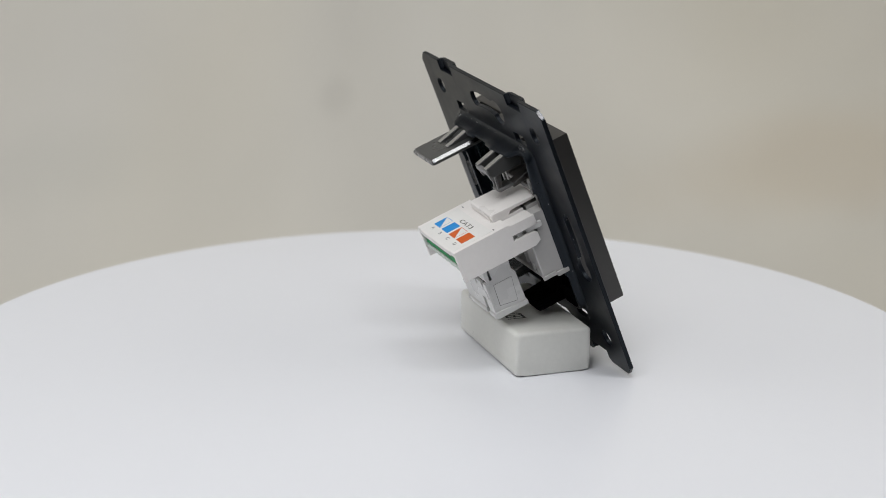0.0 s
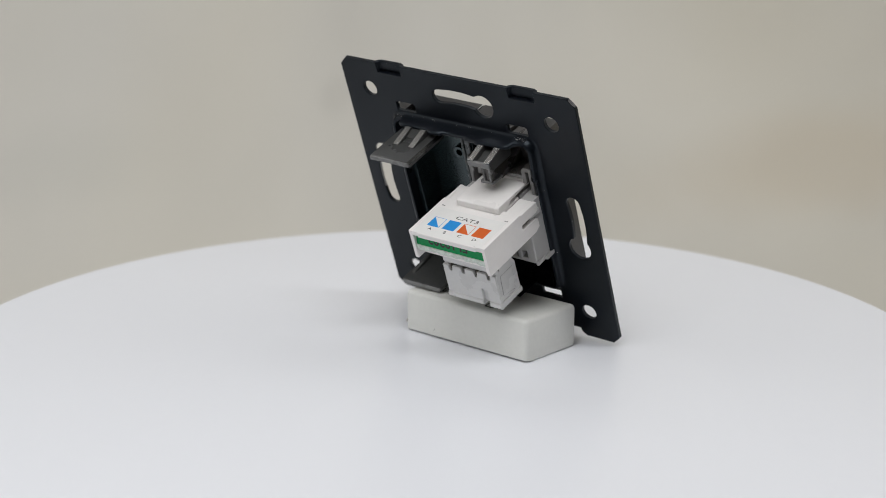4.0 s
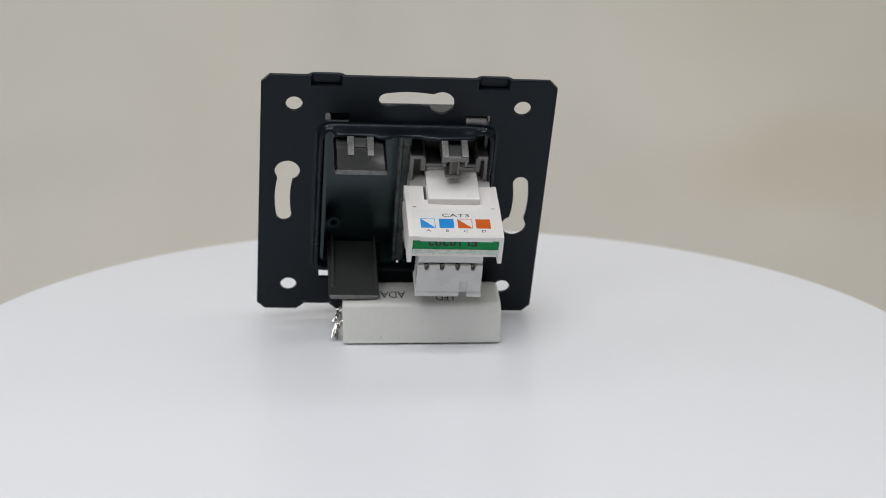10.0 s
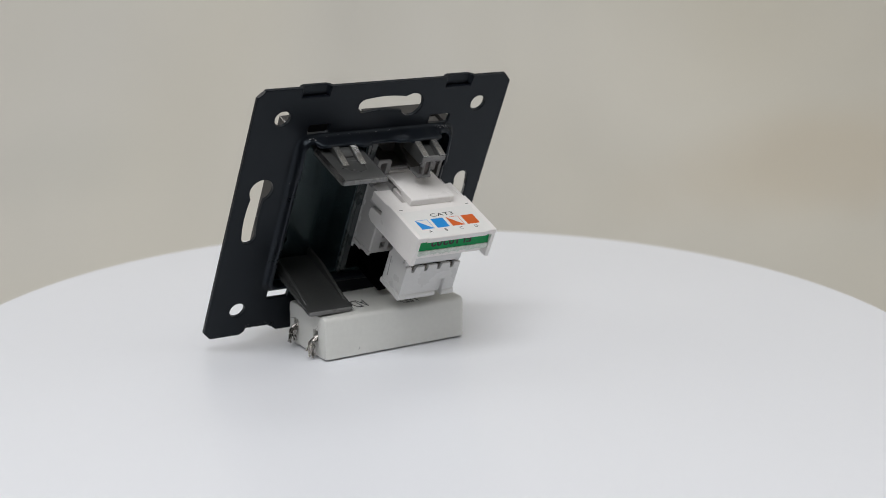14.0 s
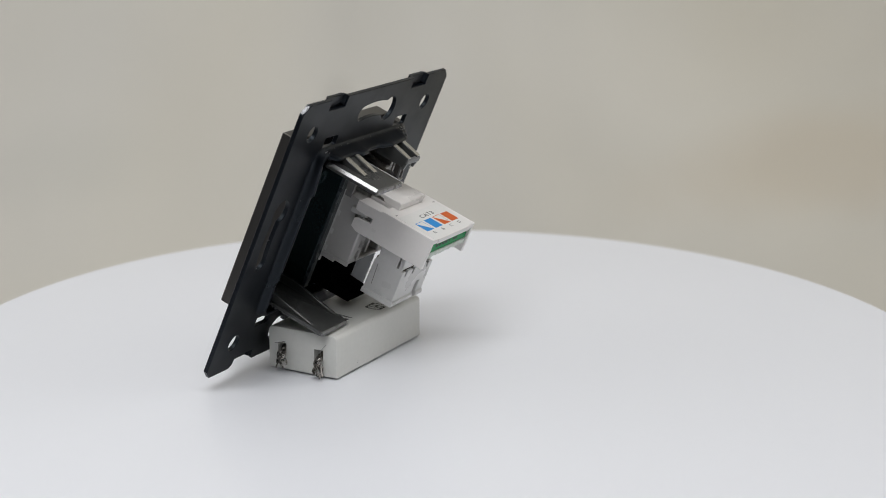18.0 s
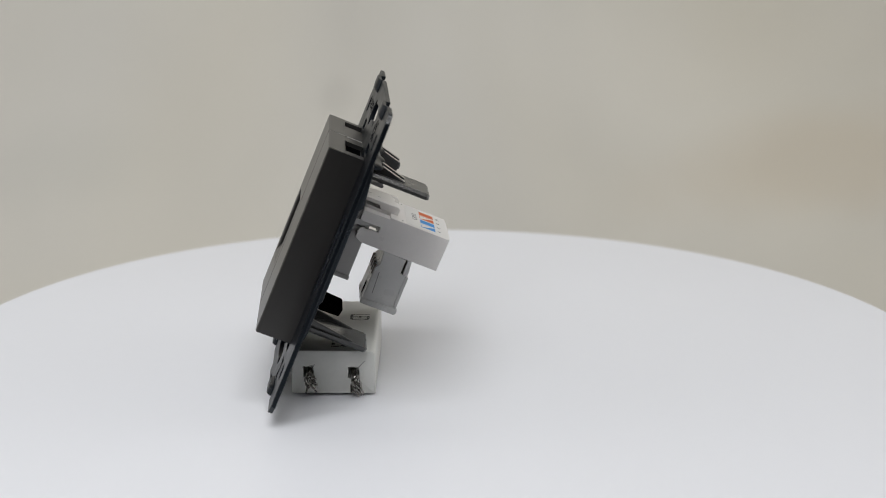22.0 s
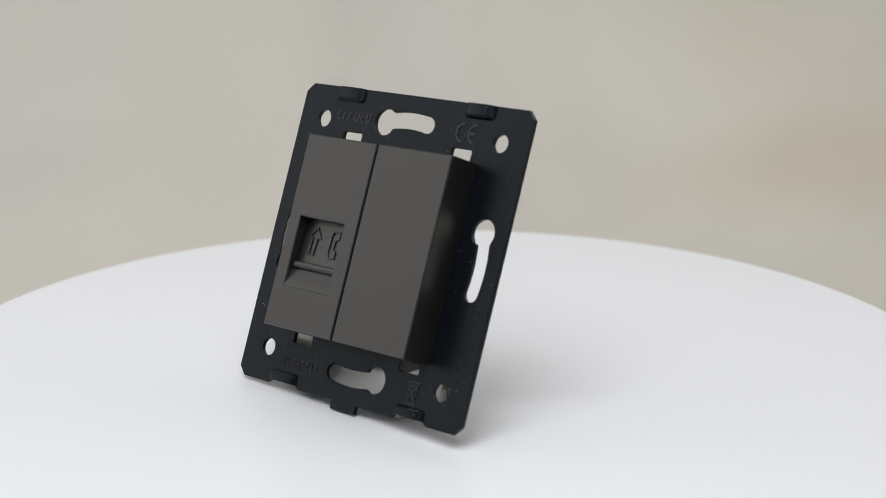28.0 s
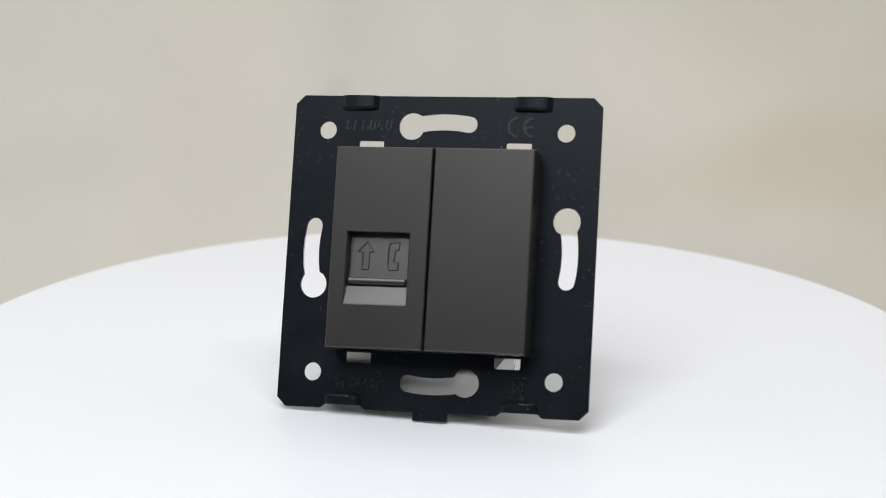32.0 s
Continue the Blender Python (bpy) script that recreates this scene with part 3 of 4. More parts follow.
def blank_insert():
    u0, u1 = -25.25, -0.12
    body = part("blank_insert", prism(rect(u0, u1, -25.25, 25.25), "w", W_SEAM, W_FACE, holes=[rect(u0 + 1.5, u1 - 1.0, -23.6, 23.6)], blind=-3.1, edge=0.26), M_GREY, mech, "plain graphite-grey blank insert")
    tub = prism(rect(-22.4, -0.5, -22.9, 22.9), "w", W_FACE + 1.5, -0.4, holes=[rect(-21.3, -1.9, -21.9, 21.9)])
    part("inner_tub", tub, M_INNER, body, "dark glossy inside of the insert", bevel=0.1)
    part("tub_floor", box(-21.4, -1.8, -22, 22, W_FACE + 1.52, W_FACE + 2.4), M_INNER, body)
    part("partition", merge(box(-1.7, -0.9, -21.5, 22.6, -4.0, 0.35), box(-0.6, 1.08, -21.5, 22.4, -5.0, 0.2)), M_PARTITION, body, bevel=0.1)
    for cu_, cv in ((-18.7, -11.5), (-6.9, 12.1)):
        part("screw_boss", tube(cu_, cv, 2.0, 0.95, W_FACE + 2.3, -3.7), M_INNER, body, bevel=0.12)
    rear_shell(body, u0, u1, -21.0, -7.0, rect(u0 + 1.5, u1 - 1.0, -23.6, 23.6), M_BLACK)
    # pale lines paint the edge highlights; the second holds scratches too
    part("edge_glint", merge(box(u1 - 0.13, u1 + 0.03, 25.12, 25.28, W_FACE + 0.3, -6.3), box(u1 - 0.13, u1 + 0.03, 25.08, 25.24, -5.8, -1.6)), M_STRIP, body, "pale line painted for the glint on the upper edge")
    part("scuff_glint", merge(box(u0 - 0.05, u0 + 0.2, 25.05, 25.3, -10.3, -6.6), box(u0 - 0.04, u0 + 0.12, 25.12, 25.29, -5.6, -4.9)), M_GLINT, body, "pale line of scratches and glint along an edge")
    # upper spring clip: a tongue with chamfered sides and two ribs
    def tongue(sgn, w0):
        v = 21.4 * sgn
        t = 1.5
        tip, root = 17.7, w0
        a, b, h = -20.2, -6.1, 0.75
        # section across u, thick in v, chamfers on the outer side
        sec = [(a, v - sgn * t / 2), (b, v - sgn * t / 2), (b, v + sgn * (t / 2 - h)), (b - h, v + sgn * t / 2), (a + h, v + sgn * t / 2), (a, v + sgn * (t / 2 - h))]
        return prism(sec, "w", root, tip, edge=0.5)

    up = part("spring_clip", tongue(1, 1.0), M_CLIP, mech, "dark grey tongue with two glinting ribs")
    # paler cap on the tongue's end paints its sheen
    def tip(sgn, parent):
        v = 21.4 * sgn
        sec = [(-19.9, v - 0.7 * sgn), (-6.4, v - 0.7 * sgn), (-6.4, v - 0.1 * sgn), (-6.95, v + 0.55 * sgn), (-19.35, v + 0.55 * sgn), (-19.9, v - 0.1 * sgn)]
        part("tip_sheen", prism(sec, "w", 17.3, 17.78, edge=0.12), M_EDGE, parent, "front edge made paler for its highlight", bevel=0.1)

    tip(1, up)
    # metal strips imitate the lamp's reflection along both chamfers
    for a, d in ((-6.1, 1), (-20.2, -1)):
        strip = [(a + 0.04 * d, 21.46), (a - 0.70 * d, 22.20), (a - 0.74 * d, 22.14), (a, 21.42)]
        part("side_glint", prism(strip, "w", 2.0, 17.2), M_SIDE_GLINT, up, "metal strip imitating the chamfer's highlight")
    part("tongue_root", prism([(20.7, 3.0), (23.0, 1.0), (23.0, -7.5), (20.7, -7.5)], "u", -19.4, -6.6), M_CLIP, up)
    for a in (-16.65, -11.3):
        rib = part("rib", prism([(22.0, 11.0), (22.3, 11.0), (24.0, 4.4), (23.2, 3.6), (23.2, 2.6), (22.0, 2.6)], "u", a, a + 1.92), M_CLIP, up, bevel=0.12)
        # bright strip puts the highlight on the rib's top
        part("rib_glint", prism([(22.28, 11.04), (22.38, 11.04), (24.06, 4.5), (23.96, 4.4)], "u", a + 0.1, a + 1.82), M_GLINT, rib, "mirror-bright strip for the highlight on the rib")
    part("rib_bridge", prism([(22.0, 7.4), (22.5, 7.2), (23.4, 4.6), (23.4, 3.2), (22.0, 3.2)], "u", -14.75, -11.28), M_CLIP, up, bevel=0.15)
    down = part("spring_clip", tongue(-1, -8.0), M_GLOSS, mech, "dark grey tongue with raised side ribs")
    tip(-1, down)
    for a in (-19.3, -7.2):
        part("rib", prism([(-20.8, 13.9), (-20.5, 13.8), (-18.4, 0.0), (-18.4, -8.0), (-20.8, -8.0)], "u", a, a + 0.95), M_GLOSS, down, bevel=0.25)


def socket_insert():
    u0, u1 = 0.42, 25.25
    window = rect(5.2, 21.1, -14.3, 3.85)
    body = part("socket_insert", prism(rect(u0, u1, -25.25, 25.25), "w", W_SEAM, W_FACE, holes=[rect(u0 + 1.0, u1 - 1.5, -23.6, 23.6)], blind=-3.0, cut=[window], edge=0.26), M_GREY, mech, "graphite-grey telephone insert with a sliding dust shutter")
    rear_shell(body, u0, u1, 14.7, 22.4, rect(u0 + 1.0, u1 - 1.5, -23.6, 23.6), M_TAUPE)
    # window sides and the finger ramp below it
    part("window_frame", prism(rect(4.2, 22.1, -15.2, 4.9), "w", W_FACE + 1.62, W_FACE + 6.0, holes=[rect(5.2, 21.1, -14.3, 3.85)]), M_GREY, body)
    ramp = [(-14.45, W_FACE + 0.06), (-14.1, W_FACE + 0.10), (-13.5, W_FACE + 0.26), (-12.8, W_FACE + 0.52), (-11.4, W_FACE + 1.08), (-9.7, W_FACE + 1.76)]
    part("finger_ramp", prism(ramp + [(-9.7, W_FACE + 5.5), (-14.45, W_FACE + 5.5)], "u", 5.15, 21.15), M_GREY, body, "sloping finger recess", smooth=60)
    # the shutter leans back a little towards its top; its signs stand on the slope
    lean = Matrix.Translation((0, -9.6, W_FACE + 2.4)) @ Matrix.Rotation(radians(4.6), 4, "X") @ Matrix.Translation((0, 9.6, 0))

    def leaning(bm):
        bmesh.ops.transform(bm, matrix=lean, verts=bm.verts)
        return bm

    sh = part("shutter", leaning(box(5.5, 20.8, -9.6, 3.9, 0.0, 1.4)), M_GREY, mech, "sliding dust shutter with raised arrow and handset signs")
    lip = [(-7.55, 0.05), (-7.6, -1.0), (-7.85, -1.35), (-8.3, -1.5), (-8.9, -1.45), (-9.3, -1.2), (-9.45, -0.7), (-9.45, 0.05)]
    part("shutter_lip", leaning(prism(lip, "u", 5.9, 20.7)), M_GREY, sh, "rounded grip bar", bevel=0.2)

    def outline(pts, wid=0.36):
        """A closed raised line of that width."""
        return leaning(prism(offset_loop(pts, -wid / 2), "w", -0.42, 0.1, holes=[offset_loop(pts, wid / 2)], edge=0.09))

    arrow = [(16.8, 1.75), (18.9, -0.75), (17.75, -0.9), (17.65, -5.25), (16.0, -5.25), (16.0, -0.9), (14.9, -0.75)]
    phone = [(10.7, 1.6), (8.5, 1.75), (8.4, -0.1), (9.45, -0.4), (9.55, -3.1), (8.5, -3.45), (8.4, -5.2), (10.5, -5.35), (11.1, -4.2), (11.15, 0.5)]
    part("arrow_sign", outline(arrow), M_GREY, sh, "raised arrow outline")
    part("handset_sign", outline(phone), M_GREY, sh, "raised telephone handset outline")
    # inside walls and the holder for the jack
    part("inner_tub", prism(rect(0.6, 22.6, -22.9, 22.9), "w", W_FACE + 1.7, -0.4, holes=[rect(1.7, 21.6, -21.9, 21.9)]), M_INNER, body, "dark inside of the insert", bevel=0.1)
    hold = merge(prism([(1.2, 7.5), (2.3, 7.5), (2.3, 15.4), (4.2, 15.4), (4.2, 11.6), (5.6, 11.6), (5.6, 15.6), (5.0, 16.5), (1.2, 16.5)], "w", -5.5, 2.4),
                 prism([(22.8, 7.5), (21.7, 7.5), (21.7, 15.4), (20.7, 15.4), (20.7, 11.6), (19.4, 11.6), (19.4, 15.6), (20.0, 16.5), (22.8, 16.5)], "w", -5.5, 2.4))
    holder = part("jack_holder", hold, M_HOLDER, mech, "pale grey jack holder", bevel=0.15)
    part("shelf", prism([(4.6, -5.5), (20.4, -5.5), (20.4, 1.2), (20.0, 1.9), (19.2, 2.4), (6.0, 2.4), (5.2, 1.9), (4.8, 1.2)], "v", 13.0, 13.9), M_HOLDER, holder, bevel=0.25)
    for a in (1.3, 19.5):
        part("holder_back", box(a, a + 3.2, 7.6, 15.6, -1.2, -0.4), M_TAUPE, holder)
    # thin taupe plates make the upper sides of shelf and holder darker
    part("shelf_top", prism([(5.0, -5.4), (20.0, -5.4), (20.0, 1.0), (19.2, 2.0), (6.0, 2.0), (5.2, 1.0)], "v", 13.9, 14.02), M_TAUPE, holder)
    for a in (1.35, 20.2):
        part("holder_top", box(a, a + 2.45 + (1.0 if a < 2 else 0.0), 16.5, 16.62, -5.4, 2.1), M_TAUPE, holder)
    # pale toothed strip beside the partition
    strip_teeth = [box(1.12, 1.7, v, v + 1.5, -0.2, 1.15) for v in (1.2, -4.4, -9.6)]
    part("toothed_strip", merge(box(1.12, 1.7, -13.2, 9.2, -2.4, 0.45), *strip_teeth), M_STRIP, holder, bevel=0.1)
    part("holder_plate", box(1.8, 21.8, 13.9, 21.9, -6.6, -5.4), M_TAUPE, body)
    # upper clip: an open box with two ribs, legs and a small lever
    clip = part("spring_clip", prism([(20.0, 8.4), (20.9, 9.2), (22.0, 6.0), (22.0, 1.0), (20.0, 1.0)], "u", 10.5, 14.6), M_CLIP, mech, "dark grey clip with two glinting ribs", bevel=0.12)
    for a in (8.95, 14.3):
        rib = part("rib", prism([(19.4, 9.6), (20.6, 10.6), (22.3, 10.6), (23.9, 4.4), (23.1, 3.4), (23.1, 1.0), (19.4, 1.0)], "u", a, a + 1.9), M_CLIP, clip, bevel=0.12)
        # here too the rib's highlight is a bright strip
        part("rib_glint", prism([(22.28, 10.64), (22.38, 10.64), (23.96, 4.5), (23.86, 4.4)], "u", a + 0.1, a + 1.8), M_GLINT, rib, "mirror-bright strip for the highlight on the rib")
    part("clip_bar", box(8.95, 16.2, 20.6, 22.0, 9.9, 10.9), M_EDGE, clip, bevel=0.2)
    for a in (9.4, 15.2):
        part("clip_leg", prism([(20.8, 9.2), (20.8, 10.7), (18.6, 10.2), (18.4, 9.6)], "u", a, a + 0.75), M_EDGE, clip, bevel=0.1)
    lever = part("lever", merge(prism([(20.4, 6.2), (20.4, 8.2), (14.6, 8.4), (14.6, 7.4)], "u", 11.45, 14.15), prism([(13.4, 4.6), (14.4, 4.6), (17.4, -5.6), (14.0, -5.6)], "u", 11.0, 14.4)), M_TAUPE, mech, "small taupe release lever", bevel=0.15)
    part("lever_foot", prism([(14.0, 4.4), (14.9, 4.4), (14.95, 8.6), (14.5, 9.2), (13.9, 8.8)], "u", 10.35, 14.7), M_EDGE, lever, bevel=0.3)
    for a in (11.45, 13.55):
        part("lever_ridge", prism([(20.2, 8.2), (20.2, 8.6), (14.9, 8.9), (14.9, 8.3)], "u", a, a + 0.6), M_EDGE, lever, bevel=0.1)
    # lower latch
    latch = part("lower_latch", merge(prism([(-19.0, -2.0), (-19.2, 3.0), (-19.7, 10.6), (-20.1, 11.0), (-22.2, 10.6), (-22.4, 2.0), (-22.4, -2.0)], "u", 6.4, 16.6), box(1.8, 22.4, -22.5, -13.2, -7.5, -1.5)), M_BLACK, mech, "black lower latch", bevel=0.2)
    part("latch_web", prism([(-13.4, -1.6), (-14.0, 0.6), (-15.8, 2.2), (-19.3, 4.4), (-22.0, 4.4), (-22.0, -1.6)], "u", 6.4, 16.6), M_BLACK, latch, bevel=0.15)
    # black block added to fill the dark corner inside the rim
    part("dark_corner", box(16.6, 22.5, -23.1, -17.6, -2.0, 2.4), M_BLACK, latch, bevel=0.3)
    for v in (-20.3, -21.2):
        part("latch_ridge", prism([(v, 3.6), (v + 0.35, 3.6), (v + 0.15, 10.4), (v - 0.2, 10.4)], "u", 16.5, 16.9), M_BLACK, latch)


def keystone_jack():
    openings = [rect(7.4, 17.4, -9.3, 0.6), rect(4.6, 6.2, -8.9, -6.9), rect(4.6, 6.2, -5.4, -3.5), rect(19.0, 20.6, -8.9, -6.9)]
    jack = part("keystone_jack", merge(prism([(1.3, -10.4), (23.7, -10.4), (23.7, 2.5), (19.6, 2.5), (19.6, 6.2), (5.8, 6.2), (5.8, 2.5), (1.3, 2.5)], "w", -6.8, 8.5, holes=openings, edge=0.3), box(5.8, 19.6, 6.22, 9.3, -7.0, 5.0), box(1.32, 5.78, 2.4, 8.35, -6.6, 5.6), box(19.62, 23.68, 2.4, 8.35, -6.6, 5.6)), M_JACK_SHADED, mech, "white plastic telephone jack module with a wiring cap")
    # black box behind the openings paints the shade within
    part("well_backing", box(4.4, 20.8, -9.6, 0.8, 1.0, 4.6), M_BLACK, jack, "black backing for the shade in the contact well")
    for a in (0.5, 22.0):
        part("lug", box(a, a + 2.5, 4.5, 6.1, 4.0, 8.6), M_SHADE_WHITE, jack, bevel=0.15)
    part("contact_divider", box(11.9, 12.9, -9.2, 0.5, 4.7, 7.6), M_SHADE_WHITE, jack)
    for a in (0.8, 23.3):
        part("side_rail", merge(box(a, a + 0.9, -11.4, -10.0, 0.4, 4.6), box(a + 0.1, a + 0.9, -10.7, -9.5, 4.6, 8.7)), M_JACK_SHADED, jack, bevel=0.2)
    # each cheek ends in an upper and a lower arm with an open slit between
    def cheek(slit):
        return [(9.46, 13.0), (9.46, 29.5), (0.45, 29.3), (0.45, 7.8), (1.4, 6.0), (3.8, 6.1), (4.4, 7.0), (4.6, slit), (6.0, slit), (6.0, 6.4), (6.3, 5.5), (8.85, 5.5), (9.0, 12.9)]

    cap = part("wiring_cap", prism([(0.75, 13.0), (5.6, 13.0), (5.6, 6.0), (19.8, 6.0), (19.8, 13.0), (24.05, 13.0), (24.05, 29.5), (0.75, 29.5)], "v", 8.1, 9.44), M_WHITE, mech, "white snap-on wiring cap")
    for a, slit in ((-0.4, 11.2), (24.0, 13.0)):
        part("cheek", prism(cheek(slit), "u", a, a + 1.2), M_WHITE, cap, bevel=0.12)
    part("front_lip", merge(box(2.7, 22.2, 7.95, 9.4, 28.9, 29.75), box(0.78, 24.02, 8.3, 9.42, 28.4, 29.52)), M_WHITE, cap, bevel=0.12)
    part("cap_core", box(0.8, 24.0, 0.6, 8.0, 12.6, 26.6), M_WHITE, cap)
    pad = part("thumb_pad", prism([(10.5, 0.6), (11.3, 0.6), (11.6, 14.4), (11.2, 15.0), (9.4, 15.0), (9.4, 10.2), (10.4, 9.4)], "u", 5.6, 19.8), M_WHITE, cap, "raised white thumb pad", bevel=0.2)
    part("pad_bar", box(6.0, 20.0, 10.6, 12.2, 0.3, 1.5), M_WHITE, pad, bevel=0.25)
    for a in (0.78, 19.9):
        part("arm", box(a, a + 4.15, 6.4, 8.85, 5.7, 13.1), M_WHITE, cap, bevel=0.15)
    # printed label on the cap
    TOP = 9.47
    lab = part("printed_label", box(0.95, 23.85, TOP - 0.03, TOP + 0.03, 17.4, 29.3), M_LABEL, cap, "white label with coloured wiring squares")
    lay = lambda u, w: plane_at((u, TOP + 0.045, w), (1, 0, 0), (0, 0, -1))
    y0, y1 = TOP + 0.02, TOP + 0.05
    for k, (a, mat) in enumerate(((3.1, M_BLUE), (8.1, M_BLUE), (13.1, M_ORANGE), (18.0, M_ORANGE))):
        sq = [(a, 21.6), (a + 3.95, 21.6), (a + 3.95, 25.7), (a, 25.7)]
        if k % 2:
            part("colour_square", prism(sq, "v", y0, y1), mat, lab, "solid colour square")
        else:
            half = prism([(a, 21.6), (a, 25.7), (a + 3.95, 25.7)], "v", y0, y1)
            t = 0.13
            edge = prism(sq, "v", y0, y1 - 0.01, holes=[[(a + t, 21.6 + t), (a + 3.95 - t, 21.6 + t), (a + 3.95 - t, 25.7 - t), (a + t, 25.7 - t)]])
            part("colour_square", merge(half, edge), mat, lab, "half colour, half white square")
        part("wire_letter", lettering("ABCD"[k], 1.45, lay(a + 1.95, 26.95), 1.0, 1.25), M_INK, lab)
    part("category_words", lettering("CAT3", 1.95, lay(12.8, 20.1), 1.05, 1.55), M_INK, lab, "black printed category words")
    for u, w in ((1.9, 16.3), (23.3, 16.7)):
        part("corner_dash", box(u - 0.5, u + 0.5, TOP - 0.02, TOP + 0.02, w - 0.16, w + 0.16), M_HOLDER, cap)
    # circuit board edge, its gasket and the printed number
    board = part("circuit_board", prism([(8.7, 27.4), (8.7, 28.2), (4.5, 28.8), (4.5, 28.0)], "u", 0.85, 23.95), M_PCB, mech, "green circuit board strip")
    part("board_number", lettering("EL10202", 3.25, plane_at((11.6, 7.0, 28.49), (-1, 0, 0), (0, -1, 0.146)), 1.05, 1.14, 0.08), M_INK, board)
    rag = [(1.0, 4.75)]
    random.seed(4)
    n = 46
    rag += [(23.9, 4.75)] + [(23.9 - 22.9 * k / n, 3.35 + random.uniform(-0.3, 0.3)) for k in range(n + 1)]
    part("gasket", prism(rag[::-1], "w", 27.6, 29.05), M_GASKET, board, "ragged pale sealing strip")
    # lower contact block with four wire notches
    nv = []
    for c in (18.55, 14.3, 10.05, 5.8):
        nv += [(c + 0.75, -4.8), (c + 0.4, -6.5), (c - 0.4, -6.5), (c - 0.75, -4.8)]
    plate_ = [(3.3, -4.8), (3.3, -15.3), (15.2, -15.3), (15.2, -10.2), (17.4, -10.2), (17.4, -15.5), (21.2, -15.5), (21.2, -4.8)] + nv
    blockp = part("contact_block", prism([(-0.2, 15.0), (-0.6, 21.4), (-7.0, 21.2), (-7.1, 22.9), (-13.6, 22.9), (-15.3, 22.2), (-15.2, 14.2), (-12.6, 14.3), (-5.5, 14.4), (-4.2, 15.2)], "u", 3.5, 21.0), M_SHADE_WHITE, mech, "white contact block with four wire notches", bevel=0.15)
    part("notched_plate", prism(plate_, "w", 22.85, 23.7), M_SHADE_WHITE, blockp, bevel=0.12)
    part("bottom_ledge", merge(prism([(-15.7, 14.0), (-15.7, 23.6), (-15.2, 24.2), (-14.2, 24.2), (-13.7, 23.5), (-14.3, 14.0)], "u", 3.15, 15.2), prism([(-15.8, 14.0), (-15.8, 23.6), (-15.3, 24.2), (-14.2, 24.2), (-13.7, 23.5), (-14.3, 14.0)], "u", 17.4, 21.4)), M_SHADE_WHITE, blockp, bevel=0.25)
    part("side_panel", prism([(-6.2, 16.0), (-6.2, 21.4), (-12.4, 21.6), (-13.3, 16.6)], "u", 20.96, 21.1), M_SHADE_WHITE, blockp, bevel=0.05)
    # the groove is a grey line in place of its own shade
    part("panel_groove", prism([(-6.12, 15.9), (-6.12, 21.5), (-12.5, 21.78), (-13.48, 16.5)], "u", 20.9, 21.015, holes=[[(-6.2, 16.0), (-6.2, 21.4), (-12.4, 21.6), (-13.3, 16.6)]]), M_HOLDER, blockp)
    for a in (3.5, 19.9):
        part("end_wall", box(a, a + 1.1, -7.2, -4.5, 21.0, 22.9), M_SHADE_WHITE, blockp)
    # dull bars stand for the shade in the rear and front notches
    for c in (18.55, 14.3, 10.05, 5.8):
        part("rear_notch_bar", box(c - 0.5, c + 0.5, -7.6, -4.9, 14.1, 15.2), M_NOTCH_DARK, blockp)
        part("front_notch_bar", box(c - 0.42, c + 0.42, -7.0, -5.0, 21.3, 22.9), M_NOTCH_DARK, blockp, "dull metal bar that darkens a wire notch")
    part("upper_step", prism([(-0.4, 22.9), (-3.6, 23.3), (-4.6, 22.9), (-4.6, 22.0), (-0.4, 21.8)], "u", 3.4, 21.1), M_SHADE_WHITE, blockp, bevel=0.15)
    # both slits are dark strips standing for the shade in them
    part("rear_slit", box(9.0, 9.9, -14.4, -10.9, 14.05, 14.5), M_BLACK, blockp)
    part("side_slit", prism([(-6.1, 15.8), (-12.2, 16.15), (-12.2, 16.32), (-6.1, 15.97)], "u", 3.44, 3.52), M_HOLDER, blockp)


mounting_frame()
blank_insert()
socket_insert()
keystone_jack()

# ---- white driver block that props the mechanism up ----
BLOCK = Matrix.Translation((-0.0253, 0.0170, 0.0009)) @ Matrix.Rotation(radians(-2.6), 4, "Z")
block = new("driver_block")
tagged(block, "small off-white plastic driver block with bare twisted wires", "power adapter")


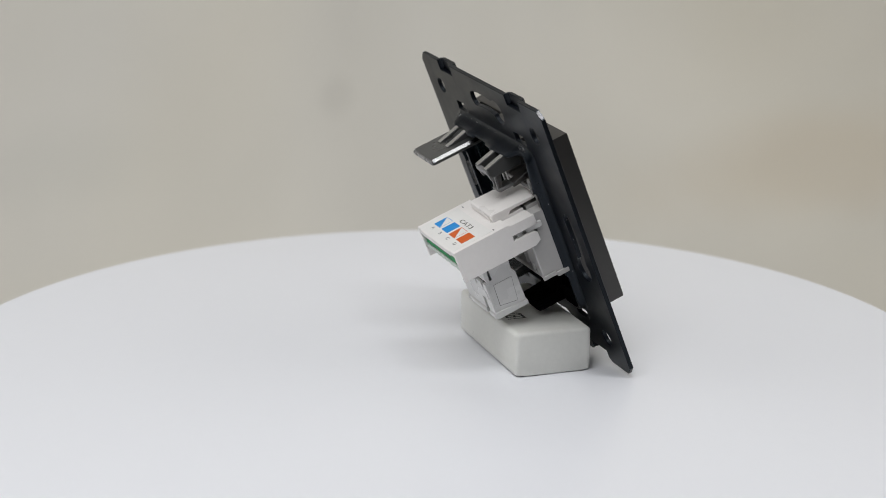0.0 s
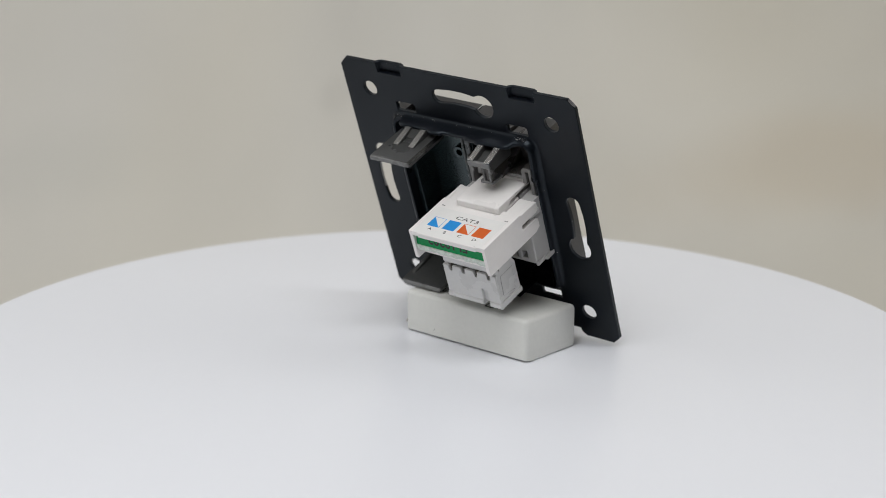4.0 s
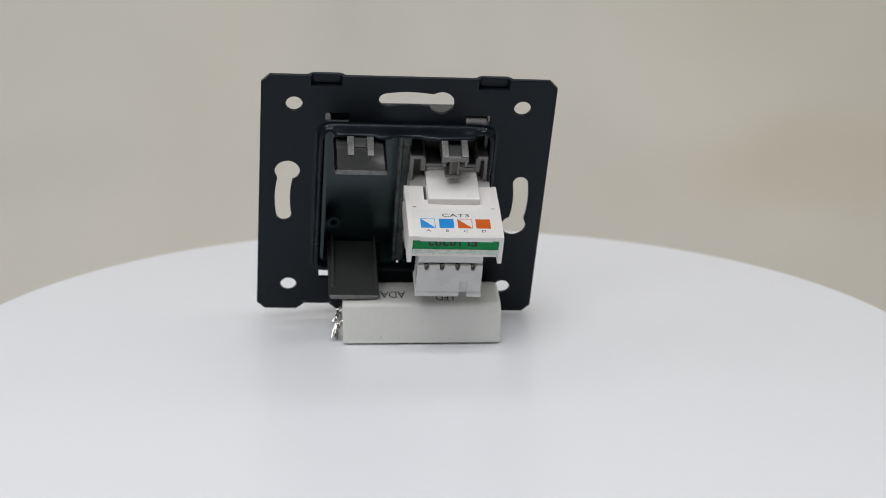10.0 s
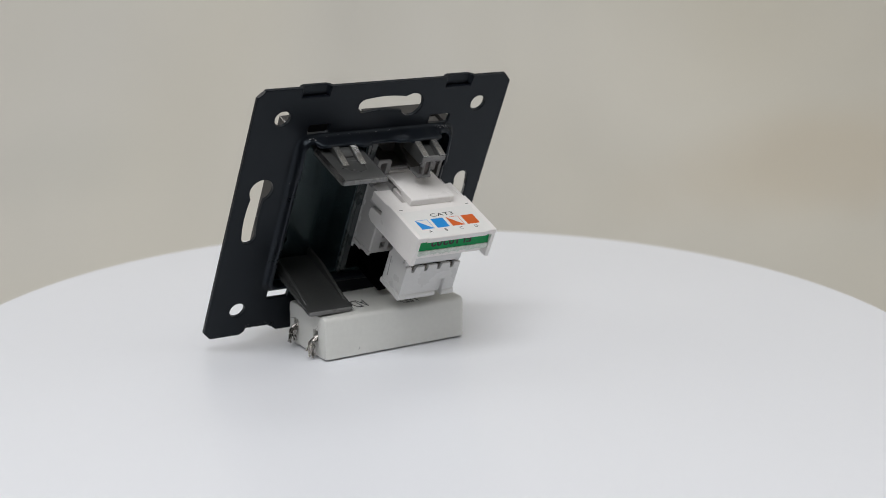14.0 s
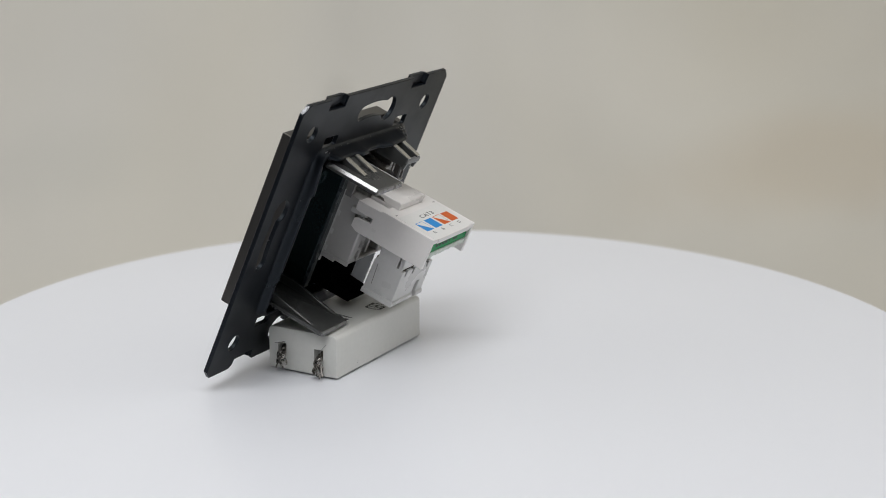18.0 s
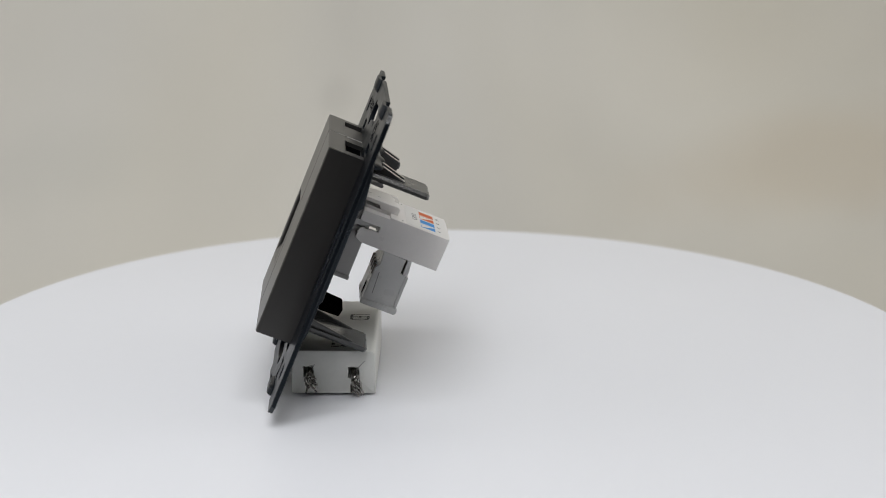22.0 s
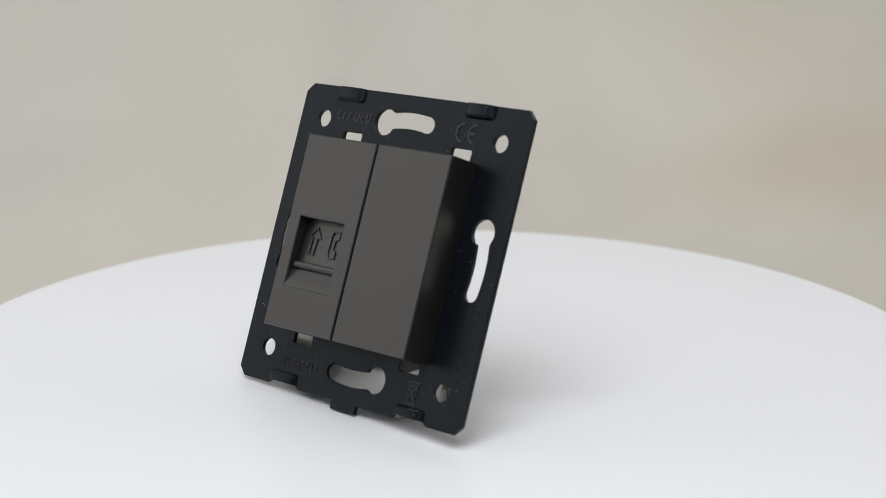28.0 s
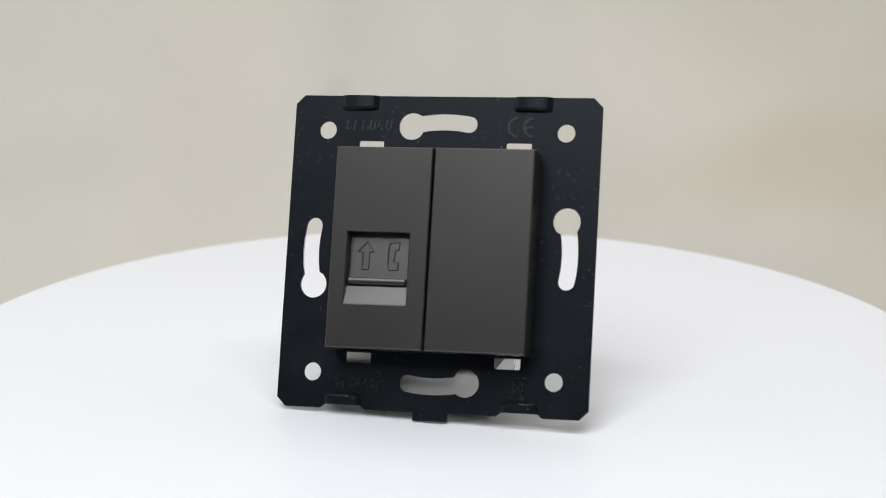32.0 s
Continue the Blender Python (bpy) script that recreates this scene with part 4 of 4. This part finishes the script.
def driver_block():
    LX, LY, H = 44.3, 21.6, 11.6

    def section(iy, iz, rise):
        r = 1.3
        return [(2.4 + iy, rise - 0.6), (LY - 2.4 - iy, rise - 0.6), (LY - 0.3 - iy, max(rise - 0.55, -0.1)), (LY - iy, max(rise - 0.4, 0.15))] + arc(LY - r - iy, H - r - iz, r, 0, 90, 5) + arc(r + iy, H - r - iz, r, 90, 180, 5) + [(iy, max(rise - 0.4, 0.15)), (0.3 + iy, max(rise - 0.55, -0.1))]

    slots = [rect(4.1, 7.0, 4.2, 7.2), rect(15.9, 18.6, 4.4, 7.4)]
    # the wire end is nearly square, the other end well rounded
    stations = [(0.0, 0.5, 0.4, 0.75), (0.15, 0.15, 0.1, 0.66), (0.5, 0.0, 0.0, 0.5), (2.2, 0.0, 0.0, 0.0)] + [(LX - 1.2 + 1.2 * math.sin(radians(a)), 1.2 * (1 - math.cos(radians(a))), 1.1 * (1 - math.cos(radians(a))), 0.5 * (1 - math.cos(radians(a)))) for a in range(0, 91, 15)]
    bm = bmesh.new()
    rows = [[bm.verts.new((x, y, z)) for y, z in section(iy, iz, rise)] for x, iy, iz, rise in stations]
    for r0, r1 in zip(rows, rows[1:]):
        for n in range(len(r0)):
            m = (n + 1) % len(r0)
            bm.faces.new((r0[n], r0[m], r1[m], r1[n]))
    bm.faces.new(rows[-1])
    rim_edges = [bm.edges.get((rows[0][n], rows[0][(n + 1) % len(rows[0])])) for n in range(len(rows[0]))]
    for slot in slots:
        front_ring = [bm.verts.new((0.0, y, z)) for y, z in slot]
        deep_ring = [bm.verts.new((6.0, y, z)) for y, z in slot]
        rim_edges += [bm.edges.new((front_ring[n], front_ring[(n + 1) % 4])) for n in range(4)]
        for n in range(4):
            bm.faces.new((front_ring[n], front_ring[(n + 1) % 4], deep_ring[(n + 1) % 4], deep_ring[n]))
        bm.faces.new(deep_ring)
    bmesh.ops.triangle_fill(bm, use_beauty=True, use_dissolve=False, edges=rim_edges)
    body = part("casing", bm, M_BLOCK, block, "off-white moulded casing")
    top = lambda x, y: plane_at((x, y, H + 0.01), (-1, 0, 0), (0, -1, 0))
    part("printed_word", lettering("LED", 7.6, top(28.7, 5.6), 0.95, 0.42, 0.03), M_INK, body, "thin black printed word")
    part("printed_word", lettering("ADAPTER", 8.8, top(10.4, 8.9), 0.95, 0.40, 0.03), M_INK, body, "thin black printed word")
    part("scuff_mark", prism([(10.25, 1.4), (10.4, 1.38), (10.8, 2.15), (10.68, 2.2)], "v", -0.02, 0.05), M_HOLDER, body, "small grey scuff on the casing")
    random.seed(11)
    for cy, zt, zb in ((5.6, 5.6, 0.2), (17.3, 5.8, 1.2)):
        strands = []
        for k in range(9):
            ph = 2 * math.pi * k / 9
            wob = random.uniform(0.7, 1.35)
            end_z = zb + random.uniform(-0.5, 1.5)
            out_way = random.uniform(0.0, 1.9)
            pts = []
            for i in range(12):
                s = i / 11
                r = 0.5 + 1.0 * s * wob
                a = ph + 4.2 * s
                x = 2.6 - 3.7 * min(1, s * 1.9) - out_way * s * s + r * 0.4 * math.cos(a)
                pts.append(Vector((x, cy - 1.0 * s + r * math.sin(a), max(-0.3, zt - (zt - end_z) * s * s + 0.35 * math.cos(a)))))
            strands.append(wire(pts, 0.27))
        strands.append(wire([Vector((0.5, cy, zt)), Vector((-0.7, cy - 0.6, zt + 0.8)), Vector((-1.0, cy - 1.8, zt + 2.4)), Vector((-0.9, cy - 3.0, zt + 3.6)) if cy < 9 else Vector((-1.3, cy + 1.4, zt + 1.6))], 0.09))
        for strand in strands:
            part("wire_strand", strand, M_WIRE, block, "bare metal wire strand")


def wire(pts, r, n=6):
    bm = bmesh.new()
    rings = []
    for i, p in enumerate(pts):
        d = (pts[min(i + 1, len(pts) - 1)] - pts[max(i - 1, 0)]).normalized()
        a = d.orthogonal().normalized()
        b = d.cross(a)
        rings.append([bm.verts.new(p + r * (math.cos(2 * math.pi * k / n) * a + math.sin(2 * math.pi * k / n) * b)) for k in range(n)])
    for x, y in zip(rings, rings[1:]):
        for k in range(n):
            bm.faces.new((x[k], x[(k + 1) % n], y[(k + 1) % n], y[k]))
    bm.faces.new(rings[0])
    bm.faces.new(rings[-1])
    return bm


driver_block()

# ---- lamps of the tent, all out of view ----
for strip_y in (-0.275, 0.43):
    strip = new("strip_lamp")
    strip.location = (0, strip_y, 0.85)
    tagged(strip, "long narrow strip lamp under the tent roof", "lamp", "strip lamps of the tent")
    part("strip_housing", merge(prism(rect(-365, 365, -94, 94), "w", -3, 25, holes=[rect(-354, 354, -84, 84)]), box(-356, 356, -86, 86, 20, 25)), M_PANEL, strip)
# assumed softbox, out of view, placed by the sheen on the faces
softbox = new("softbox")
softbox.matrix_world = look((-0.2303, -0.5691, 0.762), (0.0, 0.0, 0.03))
tagged(softbox, "unseen softbox lamp assumed above and behind the camera", "lamp")
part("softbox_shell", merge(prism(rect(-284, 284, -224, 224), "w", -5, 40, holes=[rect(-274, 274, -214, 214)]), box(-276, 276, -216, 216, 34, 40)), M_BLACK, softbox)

# housings for the added side fill, which is never in view
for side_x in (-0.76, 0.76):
    side_fill_panel = new("side_fill_panel")
    side_fill_panel.matrix_world = look((side_x, 0.08, 0.48), (0.0, 0.08, 0.48))
    tagged(side_fill_panel, "unseen light panel added at the side for fill and sheen", "lamp", "side lamps of the tent")
    part("panel_housing", merge(prism(rect(-365, 365, -395, 395), "w", -7, 14, holes=[rect(-356, 356, -386, 386)]), box(-358, 358, -388, 388, 9, 14)), M_PANEL, side_fill_panel)

# ---- the turn: the platter and what stands on it turn together ----
TURN = [(0, -68.64), (4, -39.43), (8, -10.22), (12, 18.98), (16, 48.21), (20, 77.46), (24, 106.69), (28, 135.85), (32, 164.99)]


def motions():
    def turned(base):
        rows = []
        for (t0, a0), (t1, a1) in zip(TURN, TURN[1:]):
            for k in range(4):
                s = k / 4
                rows.append((t0 + (t1 - t0) * s, pose(0, 0, 0, 0, 0, a0 + (a1 - a0) * s) @ base))
        rows.append((TURN[-1][0], pose(0, 0, 0, 0, 0, TURN[-1][1]) @ base))
        return rows

    walk(mech, turned(MECH))
    walk(block, turned(BLOCK))
    walk(platter, turned(Matrix.Translation((0, 0, TOP_Z - FLOOR))))


motions()
